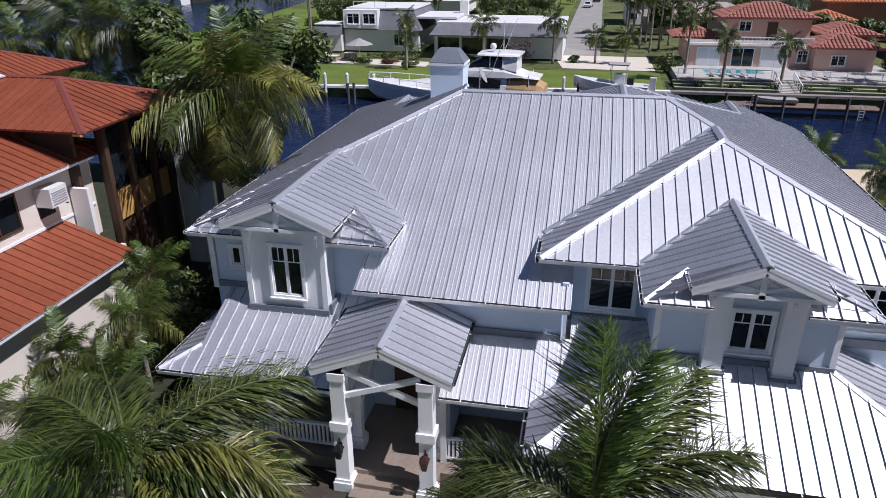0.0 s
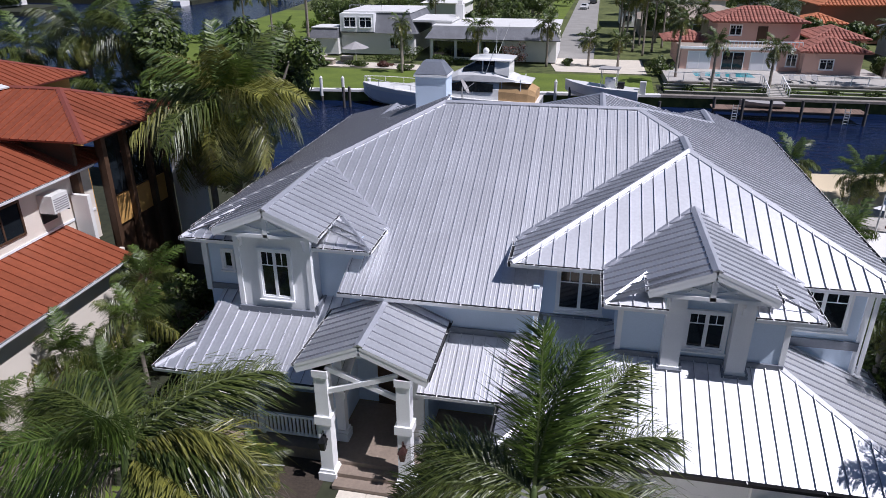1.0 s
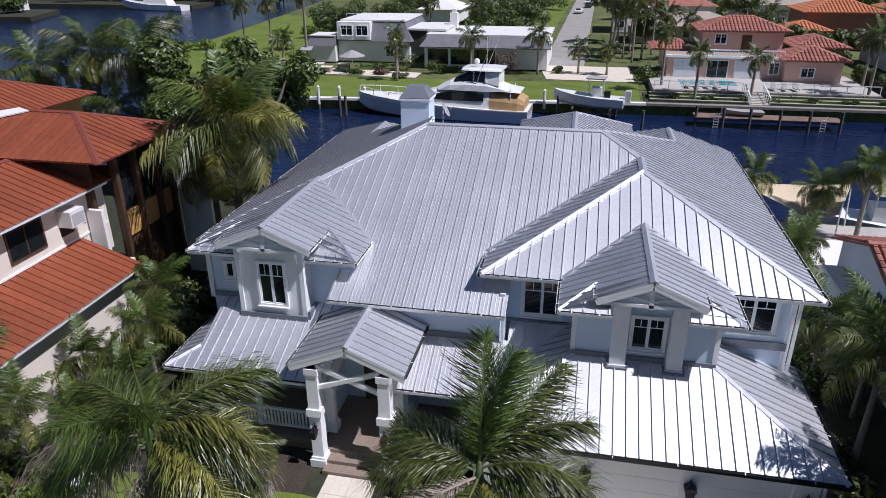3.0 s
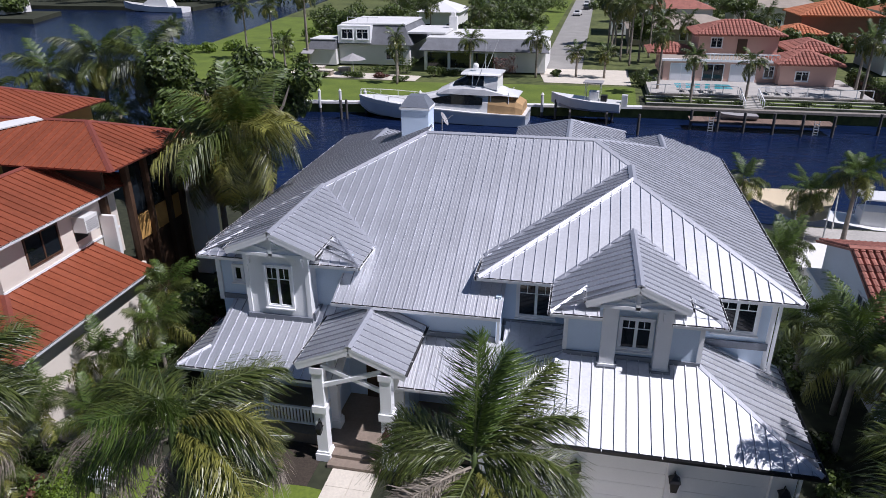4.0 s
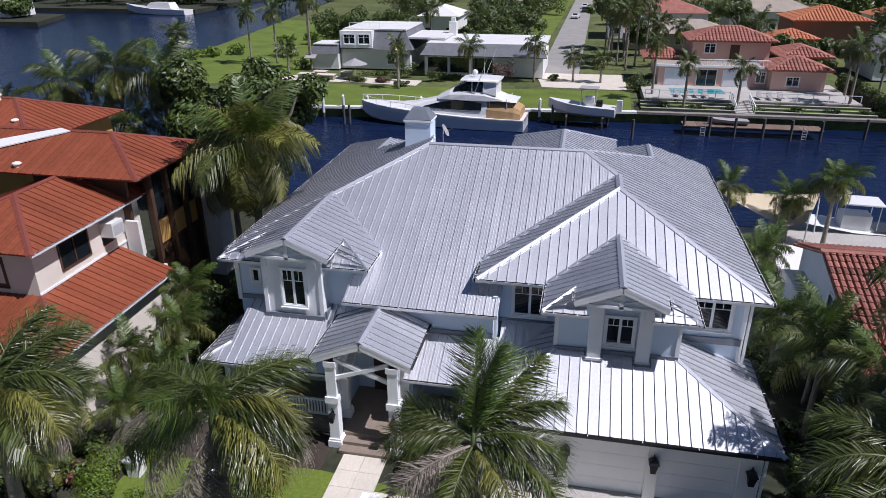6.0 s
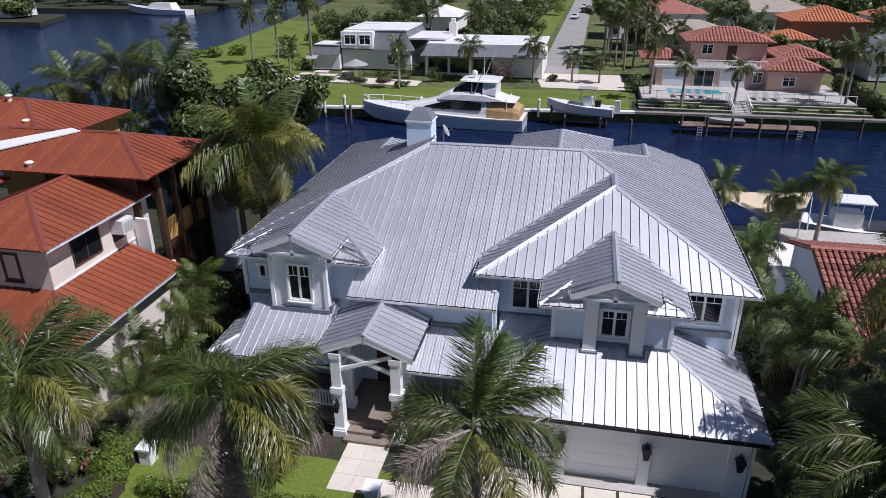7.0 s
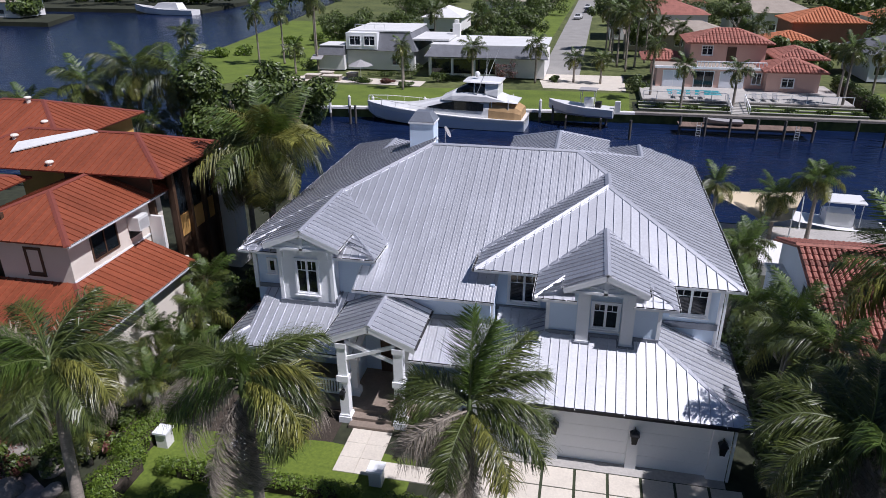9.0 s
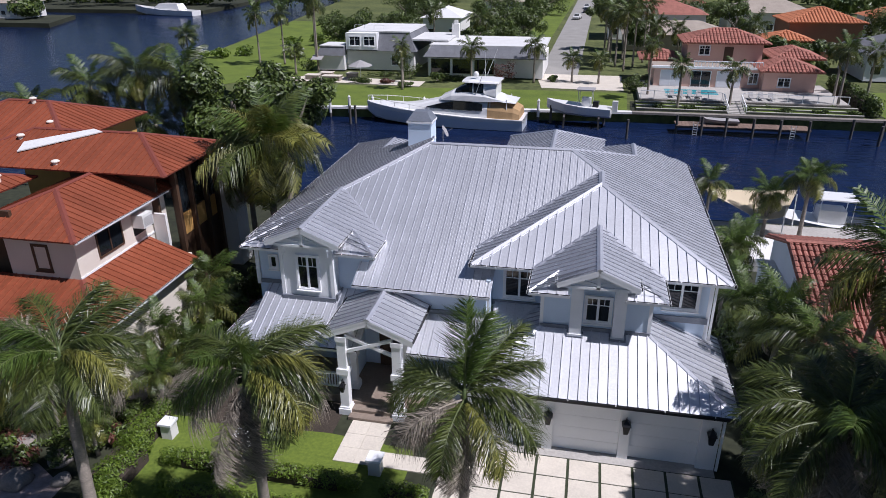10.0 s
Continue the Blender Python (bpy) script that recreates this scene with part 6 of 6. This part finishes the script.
royal_palm(-0.15, 9.8, 7.05, "royal palm with bright young fronds beside the path", [("b", 115, 88, 20, 3.1), ("b", 70, 84, 22, 2.9), ("g", 38, 52, 48, 3.1), ("g", 26, 46, 60, 2.8), ("g", 170, 38, 100, 2.7), ("g", 182, 40, 119, 2.6), ("g", 196, 28, 109, 3.0), ("g", 80, 34, 109, 2.6), ("g", 120, 22, 109, 2.6),
    ("g", -10, 38, 114, 3.0), ("g", -26, 22, 102, 3.2), ("y", -50, 8, 96, 3.1), ("g", -100, 2, 99, 2.9), ("d", -72, -24, 63, 3.0), ("d", 222, 4, 93, 3.1), ("d", 208, -12, 86, 2.8), ("d", 240, -24, 68, 2.9), ("d", 262, -50, 36, 2.8)], seed=2)
royal_palm(-13.1, 7.4, 8.55, "royal palm with a leaning brown trunk by the hedge", [("b", -100, 40, 60, 2.2), ("b", -140, 62, 50, 2.1), ("g", 140, 46, 62, 2.9), ("g", 82, 58, 50, 2.6), ("g", 42, 50, 58, 3.0), ("g", 12, 42, 109, 3.0), ("y", -8, 30, 109, 3.1), ("g", -34, 16, 104, 3.0), ("g", 176, 42, 109, 3.0), ("d", 166, 44, 88, 2.8), ("g", 202, 22, 104, 3.1),
    ("y", 226, 10, 104, 3.0), ("g", 258, 6, 99, 2.6), ("g", 110, 34, 109, 2.8), ("g", 60, 28, 109, 2.8), ("d", 190, -20, 73, 2.6), ("g", -62, 0, 94, 2.6), ("d", 20, -16, 78, 2.4)], girth=0.18, lean=(-0.5, 1.0), seed=3)
royal_palm(10.7, 8.6, 8.55, "palm with drooping dry fronds beside the drive", [("b", -98, 48, 55, 2.3), ("b", -50, 60, 50, 2.2), ("g", 40, 44, 70, 3.0), ("g", 12, 44, 109, 3.0), ("g", 72, 52, 70, 2.8), ("g", 110, 36, 80, 3.0), ("g", 146, 36, 80, 3.1), ("g", 176, 34, 106, 3.2), ("g", 198, 18, 99, 3.2), ("g", 222, 8, 94, 3.2), ("y", 188, 0, 89, 3.0),
    ("d", 240, -20, 68, 3.0), ("d", 262, -50, 35, 3.2), ("d", 290, -44, 40, 3.0), ("d", 212, -20, 68, 2.8), ("g", -20, 20, 104, 3.0), ("g", -46, 6, 99, 2.9), ("d", 10, -20, 73, 2.8)], seed=4)
palm(12.1, 15.4, 0, 6.6, 2.3, 22, "feathery palm beside the garage", shaft=0.4, girth=0.14, split=old_mix(0.15, 0.1, 0.1))
palm(14.6, 10.6, 0, 5.4, 2.8, 22, "palm with hanging grey fronds by the boundary", shaft=0.5, split=old_mix(0.2, 0.1, 0.1))
palm(15.6, 16.8, 0, 4.2, 2.6, 20, "palm with long green fronds by the boundary", split=old_mix(0.1, 0.2, 0.1))
palm(12.4, 20.6, 0, 4.6, 2.5, 20, "low feathery palm in the side garden", split=old_mix(0.0, 0.25, 0.2), girth=0.1)
palm(11.9, 25.0, 0, 3.6, 2.2, 18, "low feathery palm in the side garden", split=old_mix(0.0, 0.2, 0.3), girth=0.09)
palm(13.2, 23.4, 0, 4.0, 2.4, 18, "low feathery palm in the side garden", split=old_mix(0.1, 0.2, 0.2), girth=0.09)
palm(11.6, 29.0, 0, 3.2, 2.0, 18, "low feathery palm in the side garden", split=old_mix(0.0, 0.1, 0.3), girth=0.09)
palm(12.9, 33.8, 0, 3.0, 2.2, 20, "bushy fan-like palm near the canal", split=old_mix(0.0, 0.1, 0.3), girth=0.1)
palm(13.8, 35.8, 0, 2.6, 2.0, 18, "bushy fan-like palm near the canal", split=old_mix(0.0, 0.1, 0.3), girth=0.1)
palm(15.3, 19.4, 0, 8.6, 3.4, 22, "coconut palm with yellow-tipped fronds", lean=(0.5, 0.0), split=old_mix(0.0, 0.5, 0.1), down=-50)
palm(16.8, 43.0, 0, 3.5, 1.9, 22, "slender palm on the canal patio", split=old_mix(0.0, 0.4, 0.55), girth=0.11)
palm(19.3, 42.8, 0, 5.0, 2.2, 22, "slender palm on the canal patio", split=old_mix(0.0, 0.4, 0.55), girth=0.12)
palm(12.3, 41.5, 0, 4.6, 1.9, 16, "slender palm behind the house", split=old_mix(0.0, 0.4, 0.2), girth=0.11)
palm(25.2, 33.0, 0, 8.5, 3.4, 20, "coconut palm behind the tile-roofed house", split=old_mix(0.0, 0.4, 0.1))
# side garden between the houses
palm(-15.8, 28.8, 0, 9.5, 4.2, 38, "large coconut palm with green and yellow fronds", split=lambda q: "bright" if q < 0.3 and int(q * 38) % 2 else "green" if int(q * 38) % 3 == 0 else "yellow", girth=0.2, lean=(0.3, -0.4), up=82, down=-62)
palm(-18.4, 31.0, 0, 7.2, 3.4, 22, "coconut palm with weathered fronds", split=old_mix(0.1, 0.6, 0.1), girth=0.16, down=-60)
for px, py, h, rr in ((-39.4, 44, 9.3, 3.3), (-34.6, 44, 10.6, 3.7), (-30.7, 44, 10.4, 3.8), (-37.2, 44.5, 6.6, 2.8), (-45.2, 43.5, 7.4, 3.0), (-32.6, 42.5, 6.6, 3.0)):
    palm(px, py, 0, h, rr, 19, "coconut palm with dark green fronds by the water", split=old_mix(0.0, 0.35, 0.1), girth=0.16, up=78, down=-62)
tree(-26.2, 44.0, 0, 12.2, 5.0, "broad dark green tree with rounded leaves", 13000, 0.24, seed=3)
tree(-22.0, 44.5, 0, 11.8, 4.2, "broad dark green tree with rounded leaves", 8000, 0.24, seed=4)
for i, (px, py, h, rr) in enumerate(((-16.9, 17.4, 3.0, 1.9), (-14.9, 17.0, 2.6, 1.7), (-15.6, 14.9, 2.2, 1.5), (-17.4, 14.2, 2.8, 1.8), (-13.9, 15.6, 1.8, 1.4), (-15.9, 20.0, 3.2, 1.9), (-16.9, 22.4, 3.6, 1.8), (-19.5, 12.6, 3.4, 2.0), (-16.8, 11.6, 1.8, 1.3), (-21.5, 10.5, 3.6, 2.0), (-9.2, 15.9, 0.9, 1.1), (-3.4, 15.9, 0.8, 1.0), (-2.2, 15.6, 0.7, 0.9), (-11.4, 16.2, 1.0, 1.1))):
    palm(px, py, 0, h, rr, 16, "small bushy palm in the planting", split=old_mix(0.0, 0.25, 0.25), girth=0.07, down=-25, name="small_palm", group="small palms")
# Unseen trees, added only to shade the palms and garage corner on the right.
for i, (px, py, h) in enumerate(((20.5, 9.0, 12.5), (19.5, 3.5, 12.0), (18.0, 12.2, 11.5), (17.6, 6.5, 11.0), (17.8, 11.8, 16.5), (15.9, 7.2, 16.5), (16.6, 2.6, 15.0), (21.0, 13.0, 12.0))):
    tree(px, py, 0, h, 3.0 if px < 18 and h > 14 else 3.8, "tall broadleaf tree added out of view to shade the right side", 5000, 0.24, seed=500 + i)
r2 = random.Random(21)
for i in range(26):
    px, py = r2.uniform(-17.6, -14.3), r2.uniform(18, 37)
    shrub(px, py, 0, r2.uniform(0.7, 1.2), r2.uniform(0.7, 1.3), r2.uniform(1.2, 3.6), "dense dark green shrub between the houses", 700, 0.13, seed=30 + i, mat=LEAF if i % 5 else LEAF_RED)
for i in range(20):
    px, py = r2.uniform(10.4, 13.6), r2.uniform(12, 39)
    shrub(px, py, 0, r2.uniform(0.6, 1.1), r2.uniform(0.7, 1.3), r2.uniform(0.8, 2.2), "dark green shrub beside the house", 600, 0.13, seed=60 + i)
for px, py, h, rr in ((15.6, 19.4, 2.6, 2.2), (17.2, 18.6, 3.0, 2.3), (14.4, 18.6, 2.6, 2.0), (18.6, 19.8, 2.2, 2.1)):
    palm(px, py, 0, h, rr, 18, "bushy palm before the tile-roofed house", split=old_mix(0.05, 0.15, 0.15), girth=0.09)
for i in range(9):
    shrub(r2.uniform(14.2, 19.5), r2.uniform(15, 20.4), 0, 1.1, 1.0, r2.uniform(1.5, 2.8), "dark green shrub at the boundary", 800, 0.14, seed=140 + i)
for i in range(10):
    shrub(r2.uniform(11.5, 17.5), r2.uniform(6, 17), 0, 1.1, 1.1, r2.uniform(0.8, 1.6), "dark green shrub under the palms", 600, 0.14, seed=90 + i)
for i in range(26):
    shrub(r2.uniform(-23, -16.4), r2.uniform(10.2, 14.5), 0, r2.uniform(0.6, 1.0), r2.uniform(0.6, 1.0), r2.uniform(0.6, 1.3), "mixed green garden shrub", 600, 0.1, seed=110 + i, mat=LEAF_RED if i % 4 == 0 else LEAF)
# hedges
for x0, y0, y1, sd in ((-15.35, 4.4, 9.6, 5), (-16.0, 9.4, 12.3, 6), (-16.5, 12.0, 15.0, 14)):
    hedge(x0, x0 + 1.8, y0, y1, 0, 0.95, "bright green clipped hedge at the lawn edge", LEAF_LIGHT, sd)
hedge(-13.6, -4.9, 11.4, 12.35, 0, 0.85, "low clipped hedge across the lawn", LEAF_LIGHT, 7)
hedge(-13.0, -2.9, 9.8, 10.6, 0, 0.7, "low clipped hedge across the lawn", LEAF_LIGHT, 8)
hedge(-3.9, -2.0, 11.4, 12.2, 0, 0.7, "low clipped hedge beside the drive", LEAF_LIGHT, 9)
for i, (px, py, s) in enumerate(((-15.4, 16.0, 0.6), (-17.6, 15.8, 0.5), (-18.1, 10.9, 0.5), (-19.0, 9.4, 0.6), (-18.6, 12.4, 0.45), (-20.4, 11.5, 0.5), (-17.2, 9.8, 0.4), (-21.0, 8.6, 0.5))):
    bm = bmesh.new()
    bmesh.ops.create_icosphere(bm, subdivisions=3, radius=s)
    for q in bm.verts:
        q.co *= 1 + 0.28 * noise.noise(q.co * 2.2 + Vector((i * 3.1, 0, 0)))
        q.co.z *= 0.6
    b = part("boulder", bm, ROCK, smooth=True)
    b.location = (px, py, s * 0.35)
    tagged(b, "grey-brown garden boulder among the shrubs", "boulder", "garden boulders")

# far bank planting
for x, y, h, rr in ((-25.0, 94.4, 6.4, 2.0), (-15.6, 102.5, 5.2, 2.6), (-5.6, 103.5, 5.6, 2.6), (0.4, 105.0, 3.6, 2.2), (4.6, 104.4, 3.6, 2.2), (15.0, 87.6, 5.6, 2.2), (21.8, 89.0, 5.0, 2.4), (11.4, 93.0, 7.5, 2.2), (35.6, 90.6, 7.5, 2.6), (36.6, 96, 7.0, 2.6), (41.5, 98, 6.5, 2.6), (-57.0, 112, 9.0, 3.0), (-53.0, 114, 9.0, 3.0), (-49.5, 121, 10.0, 3.2), (-46.5, 104, 4.0, 2.4), (-44.0, 108, 12.0, 3.0), (-77, 121, 4.0, 3.4), (-26.5, 100.5, 3.6, 2.0), (-18.5, 130, 7.0, 3.2), (14.0, 120, 7.0, 3.0), (18.0, 122, 6.5, 3.0), (31.0, 126, 7.0, 3.0), (-30.0, 140, 7.5, 3.2), (7.5, 122, 8.5, 3.2), (8.8, 117, 9.6, 3.0), (10.6, 122, 10.4, 3.2), (6.6, 127, 9.4, 3.1), (12.6, 127, 9.8, 3.2), (5.6, 133, 9.0, 3.0), (9.0, 130, 10.6, 3.2)):
    palm(x, y, -0.2, h, rr, 18, "palm in a garden across the canal", split=old_mix(0.0, 0.25, 0.1), detail="_far", girth=0.14, group="palms across the canal")
for i, (x, y, h, rr) in enumerate(((6.5, 142, 11, 4.5), (12.0, 134, 8, 3.6), (-17, 138, 8, 5), (-11, 140, 9, 5), (-20, 128, 6, 3.5), (-14, 128, 7, 4), (-44, 134, 8, 5), (-36, 138, 8, 5), (-52, 142, 7, 5), (34, 120, 6, 4), (41, 122, 5, 3), (58, 138, 9, 6), (70, 128, 9, 6), (34, 160, 9, 5), (28, 176, 9, 6), (-14, 180, 9, 6), (-24, 190, 9, 6), (-40, 178, 9, 6), (-12, 215, 10, 7), (12, 190, 9, 5), (14, 230, 10, 7), (-52, 200, 9, 7), (50, 200, 10, 7), (76, 182, 10, 7), (95, 150, 10, 7))):
    tree(x, y, -0.2, h, rr, "dense green tree behind the far houses", 5200, 0.27, seed=200 + i, group="trees across the canal")
for i, (x, y, rx, ry, h) in enumerate(((-33, 98.6, 2.6, 0.8, 0.9), (-29, 98.8, 1.4, 0.8, 0.9), (-38, 98.2, 1.2, 0.7, 0.8), (-25.2, 96.4, 1.4, 1.0, 1.0), (-21.0, 101.5, 1.8, 1.2, 1.8), (-26.2, 103.6, 2.4, 1.2, 2.6), (-10.6, 103.0, 2.4, 1.6, 3.6), (-14, 102.6, 3.0, 0.8, 1.1), (-19, 103.2, 4.0, 0.7, 1.0), (9.8, 98.5, 1.3, 1.4, 2.6), (9.6, 101.5, 1.5, 1.4, 2.2), (11.2, 99.5, 1.2, 1.2, 1.8), (-2.6, 104.8, 0.9, 0.9, 1.2), (-46, 108, 2.0, 1.4, 2.4), (-31, 105, 5.0, 0.8, 0.9))):
    shrub(x, y, -0.2, rx, ry, h, "garden shrub on the far bank", 700, 0.16, seed=300 + i, mat=LEAF_RED if i in (1, 6) else LEAF, group="shrubs across the canal")
for i in range(9):
    shrub(-72.5 + i * 3.4, 116.5 + i * 7.5 if i > 2 else 117 + i * 3, -0.2, 2.6, 2.4, 2.0, "low shoreline shrub on the far point", 600, 0.28, seed=330 + i, mat=LEAF_LIGHT, group="shrubs across the canal")
hedge(38.2, 40.0, 86.6, 106, -0.2, 2.4, "tall clipped hedge beside the pink house", LEAF, 12, per=130, size=0.2)
hedge(-50, -34, 126.5, 129.5, -0.2, 3.0, "tall hedge behind the white house", LEAF_LIGHT, 13, per=60, size=0.28)

# woodland that closes the distance
for k, (x0, x1, y0, y1, n, sd) in enumerate(((-110, 240, 235, 330, 110, 401), (-420, -128, 222, 262, 80, 402), (-330, -166, 178, 204, 30, 404), (70, 240, 120, 250, 60, 403))):
    r3 = random.Random(sd)
    cl = [(r3.uniform(x0, x1), r3.uniform(y0, y1), r3.uniform(2.5, 6.0), r3.uniform(4, 7), r3.uniform(4, 7), r3.uniform(2.5, 4.5)) for _ in range(n)]
    cl = [c for c in cl if not (-14 < c[0] < 12)]
    tagged(part("woodland", leaf_cloud(cl, 26000, 0.9, sd), LEAF), "distant woodland of mixed green trees", "woodland", kind="stuff")
for i in range(14):
    shrub(10.5 + i * 2.0 + r2.uniform(-0.4, 0.4), 87.4 if i % 2 else 89.4, -0.2, 1.2, 0.6, 0.8, "low dark shrub on the terraced bank", 260, 0.16, seed=700 + i, group="shrubs across the canal")
